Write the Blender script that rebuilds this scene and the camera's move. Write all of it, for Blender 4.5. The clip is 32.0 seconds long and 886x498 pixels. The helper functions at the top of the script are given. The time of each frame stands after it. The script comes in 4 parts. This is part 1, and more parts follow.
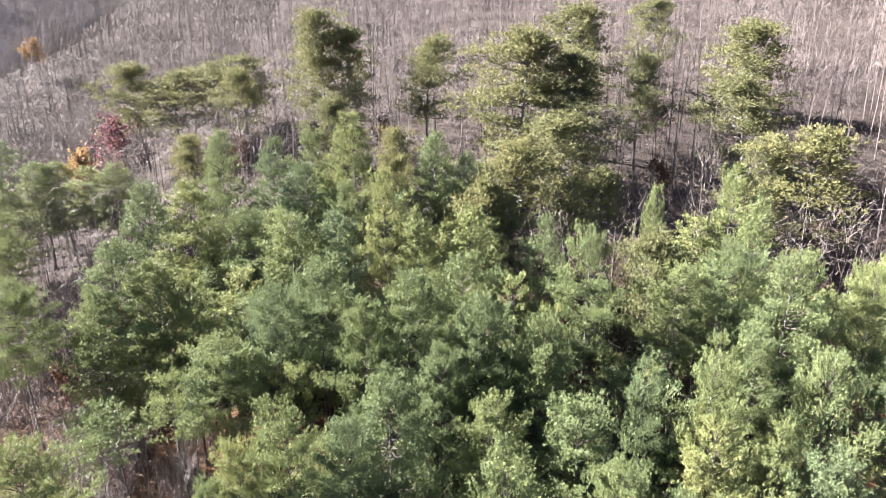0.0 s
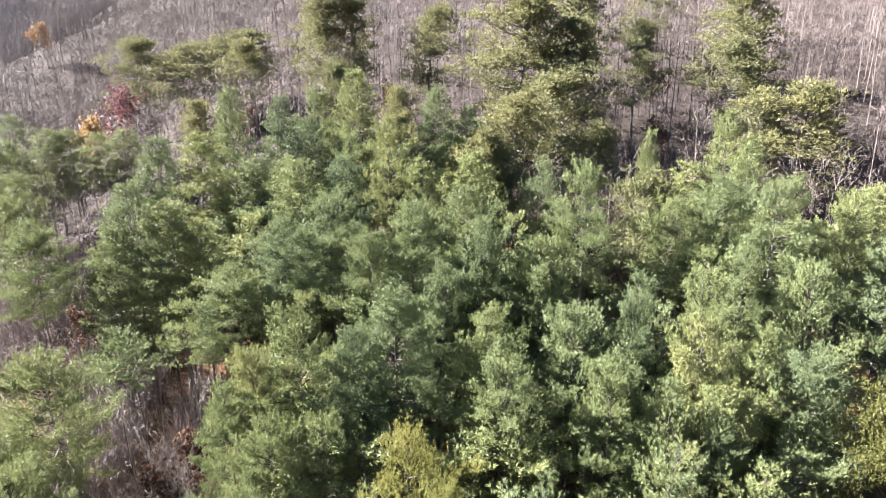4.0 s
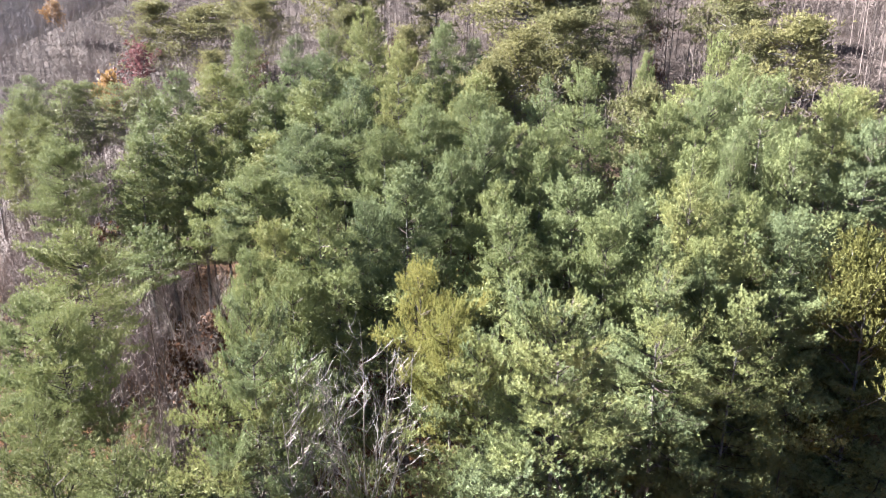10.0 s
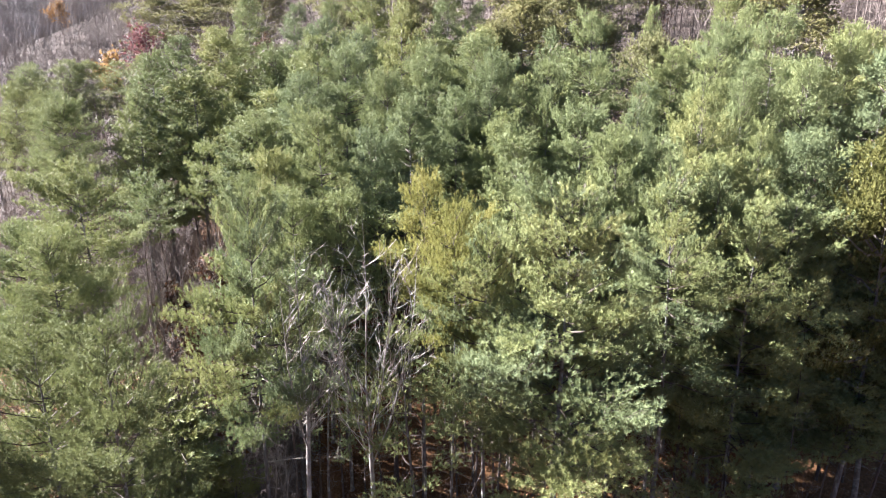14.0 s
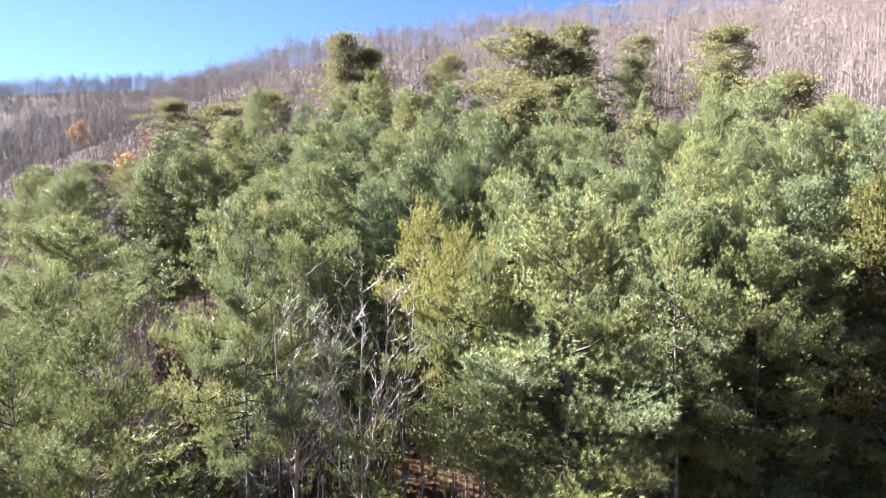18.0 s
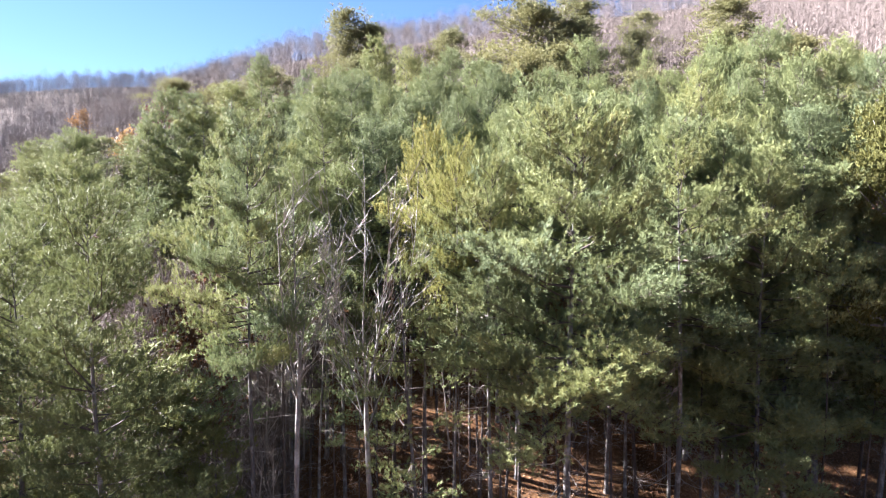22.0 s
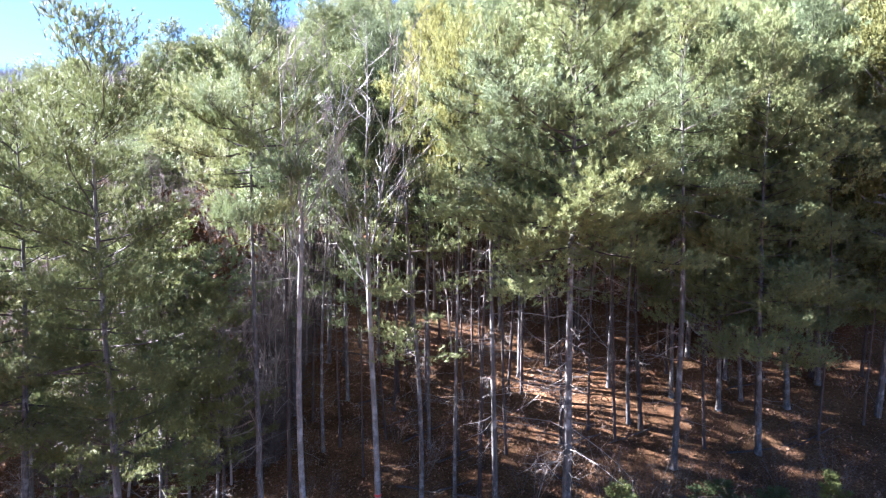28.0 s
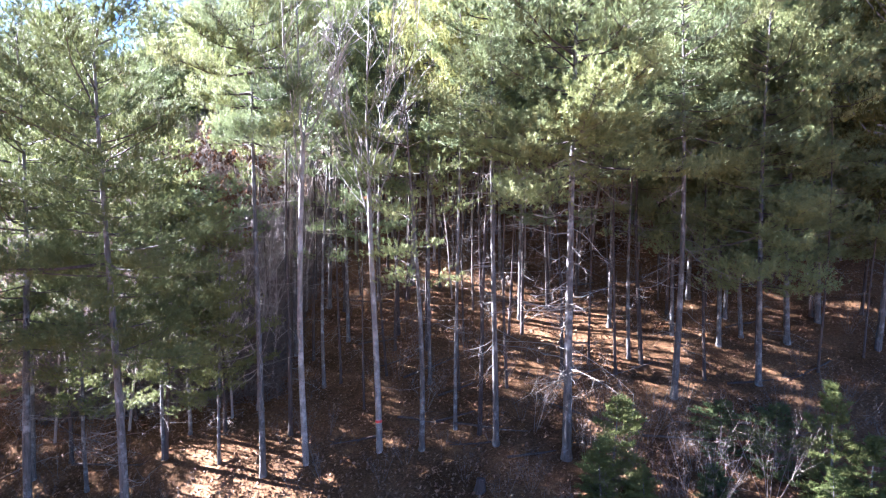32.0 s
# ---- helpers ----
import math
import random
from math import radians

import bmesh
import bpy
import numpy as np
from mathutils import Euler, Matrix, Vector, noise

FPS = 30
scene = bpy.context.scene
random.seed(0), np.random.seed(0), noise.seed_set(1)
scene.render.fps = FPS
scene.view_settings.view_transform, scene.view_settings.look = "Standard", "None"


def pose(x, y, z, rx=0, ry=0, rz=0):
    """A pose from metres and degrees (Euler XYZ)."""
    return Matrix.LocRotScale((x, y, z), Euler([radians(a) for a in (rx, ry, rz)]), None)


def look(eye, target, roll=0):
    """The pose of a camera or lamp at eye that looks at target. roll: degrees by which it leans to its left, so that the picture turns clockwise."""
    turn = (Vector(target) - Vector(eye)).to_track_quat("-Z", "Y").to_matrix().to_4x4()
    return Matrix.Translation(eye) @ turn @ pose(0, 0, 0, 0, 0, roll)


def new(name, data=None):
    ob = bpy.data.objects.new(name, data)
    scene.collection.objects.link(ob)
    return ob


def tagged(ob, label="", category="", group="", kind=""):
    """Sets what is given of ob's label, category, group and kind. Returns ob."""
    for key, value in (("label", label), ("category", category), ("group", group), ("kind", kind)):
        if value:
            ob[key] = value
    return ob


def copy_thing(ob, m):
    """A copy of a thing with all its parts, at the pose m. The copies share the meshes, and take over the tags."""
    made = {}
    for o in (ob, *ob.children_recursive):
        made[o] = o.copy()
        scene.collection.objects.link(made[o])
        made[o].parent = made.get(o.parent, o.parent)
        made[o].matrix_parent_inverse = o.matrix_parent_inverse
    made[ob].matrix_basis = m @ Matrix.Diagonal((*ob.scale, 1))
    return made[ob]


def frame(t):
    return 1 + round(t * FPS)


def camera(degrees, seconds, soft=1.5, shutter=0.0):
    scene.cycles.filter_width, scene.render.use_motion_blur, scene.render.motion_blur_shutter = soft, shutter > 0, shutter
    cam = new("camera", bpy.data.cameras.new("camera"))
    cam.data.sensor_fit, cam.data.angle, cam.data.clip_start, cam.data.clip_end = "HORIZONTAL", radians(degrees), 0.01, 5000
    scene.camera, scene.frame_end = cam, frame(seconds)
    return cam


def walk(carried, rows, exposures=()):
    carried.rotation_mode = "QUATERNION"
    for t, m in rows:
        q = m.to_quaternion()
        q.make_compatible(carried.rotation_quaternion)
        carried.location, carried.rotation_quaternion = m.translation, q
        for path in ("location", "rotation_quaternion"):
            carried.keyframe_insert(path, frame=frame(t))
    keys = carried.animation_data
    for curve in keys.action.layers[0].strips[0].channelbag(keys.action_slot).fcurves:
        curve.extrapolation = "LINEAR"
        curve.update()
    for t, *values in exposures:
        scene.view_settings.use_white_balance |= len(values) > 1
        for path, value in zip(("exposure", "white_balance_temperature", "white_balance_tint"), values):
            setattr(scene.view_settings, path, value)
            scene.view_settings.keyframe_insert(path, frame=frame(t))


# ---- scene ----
cam = camera(68.7, 32.0, soft=1.15)
METRES, EYE, TILT, LEAN, TURN = 36.0, 44.0, -17.5, 0.0, 0.0
ROWS = [
    (0.0, 0.0, 0.0, 0.0, 0.0, 0.0, -0.0),
    (0.5, -0.0001, -0.0081, -0.0156, 0.02, -0.01, 0.02),
    (1.0, 0.0004, -0.0145, -0.0326, 0.04, 0.03, 0.02),
    (1.5, 0.0006, -0.0209, -0.0482, 0.07, 0.01, 0.01),
    (2.0, -0.0002, -0.0273, -0.064, 0.08, -0.01, 0.02),
    (2.5, -0.0006, -0.0337, -0.0804, 0.1, -0.03, 0.02),
    (3.0, -0.0009, -0.0402, -0.0965, 0.11, -0.06, 0.03),
    (3.5, -0.0008, -0.0475, -0.1123, 0.14, -0.06, 0.02),
    (5.5, -0.0044, -0.0825, -0.1797, 0.2, -0.07, -0.06),
    (6.0, -0.0041, -0.0913, -0.1978, 0.25, -0.06, -0.06),
    (6.5, -0.0048, -0.0991, -0.216, 0.25, -0.03, -0.06),
    (7.0, -0.0042, -0.1066, -0.2333, 0.3, -0.03, -0.07),
    (7.5, -0.0055, -0.1142, -0.2518, 0.27, 0.01, -0.07),
    (8.0, -0.0056, -0.1201, -0.2704, 0.32, 0.06, -0.09),
    (8.5, -0.0068, -0.1266, -0.2879, 0.34, 0.07, -0.1),
    (9.0, -0.0079, -0.1308, -0.3043, 0.37, 0.09, -0.12),
    (9.5, -0.0095, -0.135, -0.3201, 0.39, 0.09, -0.11),
    (10.0, -0.0105, -0.1379, -0.3353, 0.42, 0.1, -0.12),
    (10.5, -0.0124, -0.1382, -0.3504, 0.43, 0.15, -0.13),
    (11.0, -0.014, -0.1351, -0.3675, 0.46, 0.17, -0.14),
    (11.5, -0.0156, -0.1295, -0.388, 0.47, 0.18, -0.14),
    (12.0, -0.0162, -0.1224, -0.4082, 0.46, 0.26, -0.16),
    (12.5, -0.016, -0.1182, -0.4265, 0.48, 0.63, -0.15),
    (13.0, -0.0153, -0.1127, -0.4457, 0.51, 1.09, -0.15),
    (13.5, -0.0149, -0.109, -0.4651, 0.53, 1.5, -0.15),
    (14.0, -0.0152, -0.1056, -0.4835, 0.56, 1.73, -0.16),
    (14.5, -0.0148, -0.1011, -0.5003, 0.59, 2.05, -0.15),
    (16.5, -0.0156, -0.0853, -0.5691, 0.61, 8.14, -0.26),
    (17.0, -0.0148, -0.0823, -0.583, 0.65, 9.79, -0.24),
    (17.5, -0.0134, -0.0794, -0.5942, 0.68, 11.41, -0.25),
    (18.0, -0.0123, -0.0761, -0.6053, 0.69, 13.02, -0.26),
    (18.5, -0.012, -0.0733, -0.618, 0.71, 13.46, -0.27),
    (19.0, -0.0134, -0.0712, -0.6286, 0.73, 13.43, -0.26),
    (19.5, -0.0146, -0.0692, -0.6424, 0.76, 13.39, -0.26),
    (20.0, -0.0156, -0.0661, -0.6573, 0.79, 13.36, -0.25),
    (20.5, -0.0142, -0.0621, -0.671, 0.82, 13.29, -0.26),
    (21.0, -0.0147, -0.0573, -0.6859, 0.82, 13.26, -0.24),
    (21.5, -0.0144, -0.053, -0.6996, 0.85, 13.23, -0.23),
    (22.0, -0.0133, -0.0489, -0.7117, 0.87, 13.17, -0.24),
    (22.5, -0.0115, -0.0452, -0.725, 0.88, 13.13, -0.26),
    (23.0, -0.0106, -0.0428, -0.739, 0.95, 13.04, -0.25),
    (23.5, -0.0118, -0.0403, -0.7531, 0.95, 13.02, -0.26),
    (24.0, -0.013, -0.0382, -0.7669, 0.97, 12.97, -0.26),
    (24.5, -0.0138, -0.0352, -0.78, 0.97, 12.93, -0.26),
    (25.0, -0.0134, -0.0321, -0.7925, 0.96, 12.86, -0.25),
    (25.5, -0.0133, -0.0286, -0.8047, 0.96, 12.8, -0.24),
    (27.5, -0.0124, -0.0157, -0.8538, 1.13, 12.88, -0.37),
    (28.0, -0.0125, -0.0124, -0.8651, 1.11, 12.86, -0.35),
    (28.5, -0.0129, -0.0093, -0.8767, 1.09, 12.82, -0.34),
    (29.0, -0.0139, -0.0067, -0.8874, 1.06, 12.77, -0.32),
    (29.5, -0.0144, -0.0044, -0.8985, 1.05, 12.76, -0.32),
    (30.0, -0.0147, -0.002, -0.9099, 1.04, 12.75, -0.32),
    (30.5, -0.0145, 0.0006, -0.9207, 1.03, 12.76, -0.32),
    (31.0, -0.0139, 0.0028, -0.9316, 1.05, 12.72, -0.35),
    (31.5, -0.0138, 0.0049, -0.9421, 1.07, 12.7, -0.36),
    (32.0, -0.0139, 0.007, -0.9522, 1.07, 12.7, -0.35),
]
walk(cam, [(t, pose(0, 0, EYE, TILT, LEAN, TURN) @ pose(METRES * x, METRES * y, METRES * z, 90 + pitch, roll, yaw)) for t, x, y, z, yaw, pitch, roll in ROWS],
     exposures=[(0.0, 4.10, 5850, 17), (9.0, 4.06, 5850, 18), (12.0, 4.08, 5850, 19), (17.0, 4.18, 5850, 20), (25.0, 4.42, 5600, 22), (28.0, 4.92, 5300, 23), (32.0, 5.44, 5200, 24)])

# ---- daylight: clear sky, low autumn sun from the side of the hollow ----
SUN_AZ, SUN_EL = -68.0, 30.0          # degrees from +y towards +x, and above the horizon
world = bpy.data.worlds.new("sky")
scene.world = world
world.use_nodes = True
wn, wl = world.node_tree.nodes, world.node_tree.links
sky = wn.new("ShaderNodeTexSky")
sky.sky_type = 'NISHITA'
sky.sun_disc = False
sky.sun_elevation, sky.sun_rotation = radians(SUN_EL), radians(SUN_AZ)
sky.air_density, sky.dust_density, sky.ozone_density = 1.0, 0.0, 4.5
sky.altitude = 1200
wn["Background"].inputs["Strength"].default_value = 0.0115
wl.new(sky.outputs["Color"], wn["Background"].inputs["Color"])
sun_way = Vector((math.sin(radians(SUN_AZ)) * math.cos(radians(SUN_EL)), math.cos(radians(SUN_AZ)) * math.cos(radians(SUN_EL)), math.sin(radians(SUN_EL))))
sun_data = bpy.data.lights.new("sun", 'SUN')
sun_data.energy, sun_data.angle, sun_data.color = 5.0, radians(0.55), (1.0, 0.94, 0.84)
sun = new("sun", sun_data)
sun.matrix_world = look(sun_way * 300, (0, 0, 0))


# ---- materials ----
def material(name, rough=0.8):
    m = bpy.data.materials.new(name)
    m.use_nodes = True
    n, l = m.node_tree.nodes, m.node_tree.links
    b = n["Principled BSDF"]
    b.inputs["Roughness"].default_value = rough
    b.inputs["Specular IOR Level"].default_value = 0.3
    return m, n, l, b


def ramp(n, stops):
    r = n.new("ShaderNodeValToRGB")
    e = r.color_ramp.elements
    while len(e) < len(stops):
        e.new(0.5)
    for k, (at, c) in zip(e, stops):
        k.position, k.color = at, (*c, 1)
    return r


def mixed(n, l, kind, f, a, b):
    m = n.new("ShaderNodeMix")
    m.data_type, m.blend_type = 'RGBA', kind
    for socket, v in ((m.inputs[0], f), (m.inputs[6], a), (m.inputs[7], b)):
        if hasattr(v, "links"):
            l.new(v, socket)
        else:
            socket.default_value = v if isinstance(v, float) else (*v, 1)
    return m.outputs[2]


def noise_of(n, l, scale, detail=4.0, vector=None, rough=0.6):
    t = n.new("ShaderNodeTexNoise")
    t.inputs["Scale"].default_value, t.inputs["Detail"].default_value, t.inputs["Roughness"].default_value = scale, detail, rough
    if vector is not None:
        l.new(vector, t.inputs["Vector"])
    return t.outputs["Fac"]


def needles(name, stops, through_light=0.3, gloss=0.7, vary=0.45):
    """Needle foliage: the tint differs from tree to tree, from tuft to tuft and in broad patches."""
    m, n, l, b = material(name, gloss)
    b.inputs["Specular IOR Level"].default_value = 0.12
    info, geo, co = n.new("ShaderNodeObjectInfo"), n.new("ShaderNodeNewGeometry"), n.new("ShaderNodeTexCoord")
    r = ramp(n, stops)
    add = n.new("ShaderNodeMath")
    add.operation = 'MULTIPLY_ADD'
    l.new(geo.outputs["Random Per Island"], add.inputs[0])
    add.inputs[1].default_value = 0.3
    patch = n.new("ShaderNodeMath")
    patch.operation = 'MULTIPLY_ADD'
    l.new(info.outputs["Random"], patch.inputs[0])
    patch.inputs[1].default_value = vary
    low = n.new("ShaderNodeMath")
    low.operation = 'MULTIPLY_ADD'
    l.new(noise_of(n, l, 0.5, 2.0, co.outputs["Object"]), low.inputs[0])
    low.inputs[1].default_value, low.inputs[2].default_value = 0.5, -0.12
    l.new(low.outputs[0], patch.inputs[2])
    l.new(patch.outputs[0], add.inputs[2])
    l.new(add.outputs[0], r.inputs["Fac"])
    l.new(r.outputs["Color"], b.inputs["Base Color"])
    t, mix = n.new("ShaderNodeBsdfTranslucent"), n.new("ShaderNodeMixShader")
    l.new(r.outputs["Color"], t.inputs["Color"])
    mix.inputs["Fac"].default_value = through_light
    l.new(b.outputs["BSDF"], mix.inputs[1])
    l.new(t.outputs["BSDF"], mix.inputs[2])
    l.new(mix.outputs[0], n["Material Output"].inputs["Surface"])
    return m


def bark(name, dark, light, lichen, scale=1.0, patchy=0.45):
    """Bark: furrows drawn out along the stem, pale lichen patches, a tint for each tree."""
    m, n, l, b = material(name, 0.9)
    co, info = n.new("ShaderNodeTexCoord"), n.new("ShaderNodeObjectInfo")
    mp = n.new("ShaderNodeMapping")
    mp.inputs["Scale"].default_value = (9 * scale, 9 * scale, 1.6 * scale)
    l.new(co.outputs["Object"], mp.inputs["Vector"])
    furrow = noise_of(n, l, 1.6, 6.0, mp.outputs["Vector"], 0.7)
    r = ramp(n, ((0.3, dark), (0.68, light)))
    l.new(furrow, r.inputs["Fac"])
    spots = ramp(n, ((patchy, (0, 0, 0)), (patchy + 0.16, (1, 1, 1))))
    l.new(noise_of(n, l, 2.3 * scale, 5.0, co.outputs["Object"], 0.65), spots.inputs["Fac"])
    c = mixed(n, l, 'MIX', spots.outputs["Color"], r.outputs["Color"], lichen)
    tone = ramp(n, ((0.0, (0.7, 0.7, 0.7)), (1.0, (1.0, 1.0, 1.0))))
    l.new(info.outputs["Random"], tone.inputs["Fac"])
    l.new(mixed(n, l, 'MULTIPLY', 1.0, c, tone.outputs["Color"]), b.inputs["Base Color"])
    bump = n.new("ShaderNodeBump")
    bump.inputs["Strength"].default_value, bump.inputs["Distance"].default_value = 0.6, 0.03
    l.new(furrow, bump.inputs["Height"])
    l.new(bump.outputs["Normal"], b.inputs["Normal"])
    return m


def twigs(name, stops):
    """Thin bare wood: the tint differs from stem to stem."""
    m, n, l, b = material(name, 0.85)
    info, geo = n.new("ShaderNodeObjectInfo"), n.new("ShaderNodeNewGeometry")
    add = n.new("ShaderNodeMath")
    add.operation = 'MULTIPLY_ADD'
    l.new(geo.outputs["Random Per Island"], add.inputs[0])
    add.inputs[1].default_value = 0.5
    half = n.new("ShaderNodeMath")
    half.operation = 'MULTIPLY'
    half.inputs[1].default_value = 0.5
    l.new(info.outputs["Random"], half.inputs[0])
    l.new(half.outputs[0], add.inputs[2])
    r = ramp(n, stops)
    l.new(add.outputs[0], r.inputs["Fac"])
    l.new(r.outputs["Color"], b.inputs["Base Color"])
    return m


PINE = needles("white_pine_needles", ((0.1, (0.084, 0.111, 0.063)), (0.45, (0.129, 0.153, 0.066)), (0.75, (0.173, 0.185, 0.069)), (1.0, (0.221, 0.209, 0.087))), 0.17, 0.65, 0.5)
SCRUBBY = needles("scrub_pine_needles", ((0.1, (0.089, 0.097, 0.048)), (0.5, (0.140, 0.137, 0.058)), (0.8, (0.178, 0.162, 0.065)), (1.0, (0.215, 0.168, 0.069))), 0.25, 0.7, 0.3)
YELLOW = needles("yellowing_pine_needles", ((0.1, (0.092, 0.109, 0.040)), (0.5, (0.142, 0.147, 0.044)), (1.0, (0.198, 0.175, 0.053))), 0.3)
WARM = needles("warm_green_pine_needles", ((0.1, (0.072, 0.088, 0.036)), (0.5, (0.112, 0.122, 0.043)), (1.0, (0.152, 0.146, 0.052))), 0.2, 0.68, 0.4)
OCHRE = needles("ochre_pine_needles", ((0.1, (0.056, 0.063, 0.020)), (0.5, (0.083, 0.081, 0.022)), (1.0, (0.112, 0.096, 0.026))), 0.3, 0.7, 0.2)
RED_LEAF = needles("dark_red_leaves", ((0.1, (0.075, 0.036, 0.036)), (0.6, (0.131, 0.057, 0.057)), (1.0, (0.188, 0.125, 0.086))))
ORANGE_LEAF = needles("orange_leaves", ((0.1, (0.145, 0.079, 0.030)), (0.6, (0.224, 0.132, 0.050)), (1.0, (0.277, 0.185, 0.079))))
RUST_LEAF = needles("withered_brown_leaves", ((0.1, (0.053, 0.028, 0.016)), (0.6, (0.092, 0.046, 0.024)), (1.0, (0.132, 0.076, 0.040))))
PINE_BARK = bark("pine_bark", (0.040, 0.034, 0.031), (0.135, 0.122, 0.112), (0.238, 0.238, 0.224), 1.0, 0.49)
TALL_BARK = bark("grey_plated_bark", (0.040, 0.035, 0.031), (0.139, 0.129, 0.119), (0.290, 0.284, 0.271), 0.9, 0.52)
POLE_BARK = bark("dark_brown_bark", (0.023, 0.017, 0.015), (0.086, 0.066, 0.056), (0.158, 0.152, 0.139), 1.0, 0.6)
PALE_BARK = bark("pale_smooth_bark", (0.095, 0.084, 0.074), (0.225, 0.207, 0.187), (0.335, 0.320, 0.298), 0.7, 0.48)
DEAD_WOOD = twigs("dead_grey_wood", ((0.0, (0.086, 0.073, 0.059)), (1.0, (0.218, 0.191, 0.165))))
BARE_WOOD = twigs("bare_grey_twigs", ((0.0, (0.092, 0.073, 0.063)), (0.6, (0.178, 0.149, 0.132)), (1.0, (0.277, 0.244, 0.221))))
FAR_WOOD = twigs("far_bare_twigs", ((0.0, (0.091, 0.073, 0.063)), (0.6, (0.114, 0.092, 0.081)), (1.0, (0.135, 0.112, 0.099))))


def litter():
    """Forest floor: rust-coloured needles and fallen leaves, browner and darker in patches, with pale dry grass."""
    m, n, l, b = material("leaf_litter", 1.0)
    b.inputs["Specular IOR Level"].default_value = 0.03
    co = n.new("ShaderNodeTexCoord")
    fine = noise_of(n, l, 9.0, 6.0, co.outputs["Object"], 0.75)
    r = ramp(n, ((0.28, (0.036, 0.020, 0.011)), (0.5, (0.109, 0.059, 0.029)), (0.66, (0.178, 0.102, 0.050)), (0.8, (0.241, 0.162, 0.092))))
    l.new(fine, r.inputs["Fac"])
    broad = ramp(n, ((0.35, (0.55, 0.52, 0.5)), (0.62, (1, 1, 1))))
    l.new(noise_of(n, l, 0.35, 4.0, co.outputs["Object"]), broad.inputs["Fac"])
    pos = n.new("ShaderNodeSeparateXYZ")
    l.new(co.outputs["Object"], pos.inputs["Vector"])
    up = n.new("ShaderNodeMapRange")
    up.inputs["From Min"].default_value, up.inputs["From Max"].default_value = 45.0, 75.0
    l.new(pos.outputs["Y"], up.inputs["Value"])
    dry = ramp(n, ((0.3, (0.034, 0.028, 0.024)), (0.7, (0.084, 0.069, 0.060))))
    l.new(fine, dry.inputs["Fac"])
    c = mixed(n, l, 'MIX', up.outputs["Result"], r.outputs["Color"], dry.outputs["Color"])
    l.new(mixed(n, l, 'MULTIPLY', 1.0, c, broad.outputs["Color"]), b.inputs["Base Color"])
    bump = n.new("ShaderNodeBump")
    bump.inputs["Strength"].default_value, bump.inputs["Distance"].default_value = 0.9, 0.08
    l.new(fine, bump.inputs["Height"])
    l.new(bump.outputs["Normal"], b.inputs["Normal"])
    return m


LITTER = litter()
# bare twigs with shade and haze put into a darker, greyer colour
SHADE_TONED_WOOD = twigs("shade_toned_twigs", ((0.0, (0.044, 0.038, 0.041)), (0.6, (0.075, 0.066, 0.070)), (1.0, (0.106, 0.095, 0.099))))
BRUSH_WOOD = twigs("brown_brush", ((0.0, (0.056, 0.044, 0.037)), (0.6, (0.100, 0.081, 0.069)), (1.0, (0.145, 0.121, 0.104))))
LEAN_WOOD = twigs("pinkish_bare_twigs", ((0.0, (0.099, 0.078, 0.071)), (0.6, (0.158, 0.129, 0.119)), (1.0, (0.218, 0.185, 0.173))))
PALE_TWIG = twigs("pale_twigs", ((0.0, (0.198, 0.175, 0.158)), (1.0, (0.343, 0.314, 0.290))))
DRY_LEAF = twigs("fallen_leaves", ((0.0, (0.053, 0.029, 0.016)), (0.4, (0.132, 0.069, 0.035)), (0.75, (0.198, 0.114, 0.061)), (1.0, (0.257, 0.178, 0.112))))
SAPLING = needles("sapling_needles", ((0.1, (0.066, 0.086, 0.026)), (0.5, (0.106, 0.119, 0.038)), (1.0, (0.145, 0.145, 0.053))), 0.4)
# sapling green darkened in colour to stand for the stand's shade
SAPLING_SHADE = needles("shade_darkened_needles", ((0.1, (0.040, 0.056, 0.022)), (0.5, (0.059, 0.078, 0.029)), (1.0, (0.086, 0.099, 0.038))), 0.3)
MARK = material("red_paint_mark", 0.6)[0]
MARK.node_tree.nodes["Principled BSDF"].inputs["Base Color"].default_value = (0.55, 0.06, 0.05, 1)


# ---- the lie of the land ----
def smooth(a, b, v):
    u = min(max((v - a) / (b - a), 0.0), 1.0)
    return u * u * (3 - 2 * u)


PROFILE = ((-400, -6), (-60, -4), (0, -2.6), (12, -1.5), (17, -0.3), (20, 0.6), (28, 4.4), (42, 10.3), (65, 19), (87, 28),
           (105, 34), (160, 48), (240, 72), (310, 98), (335, 101), (380, 90), (460, 60), (620, 20), (1800, -20))


def slope_up(y):
    for (a, za), (b, zb) in zip(PROFILE, PROFILE[1:]):
        if y < b:
            return za + (zb - za) * (y - a) / (b - a)
    return PROFILE[-1][1]


def ground_z(x, y):
    """Height of the hillside: it rises away from the foot of the stand and falls off to the hollow at -x."""
    z = (slope_up(y - 3) + 2 * slope_up(y) + slope_up(y + 3)) / 4
    side = smooth(-20, 20, y) * (1 - smooth(380, 520, y))
    z += side * (0.09 + 0.035 * smooth(110, 300, y)) * max(min(x, 260), -260)
    u = max(0.0, -x - 10)
    hollow = 0.004 * u * u if u < 40 else 6.4 + 0.32 * (min(u, 70) - 40)
    z -= hollow * smooth(5, 40, y) * (1 - smooth(120, 210, y))
    w = max(0.0, -60 - max(x, -220))
    z -= 0.0026 * w * w * smooth(100, 240, y) * (1 - smooth(420, 560, y))
    ridge = 98 + 3 * math.sin(x * 0.021) - 0.42 * max(0.0, 450 - y) - 0.25 * max(0.0, y - 450)
    return max(z, ridge) if y > 200 else z


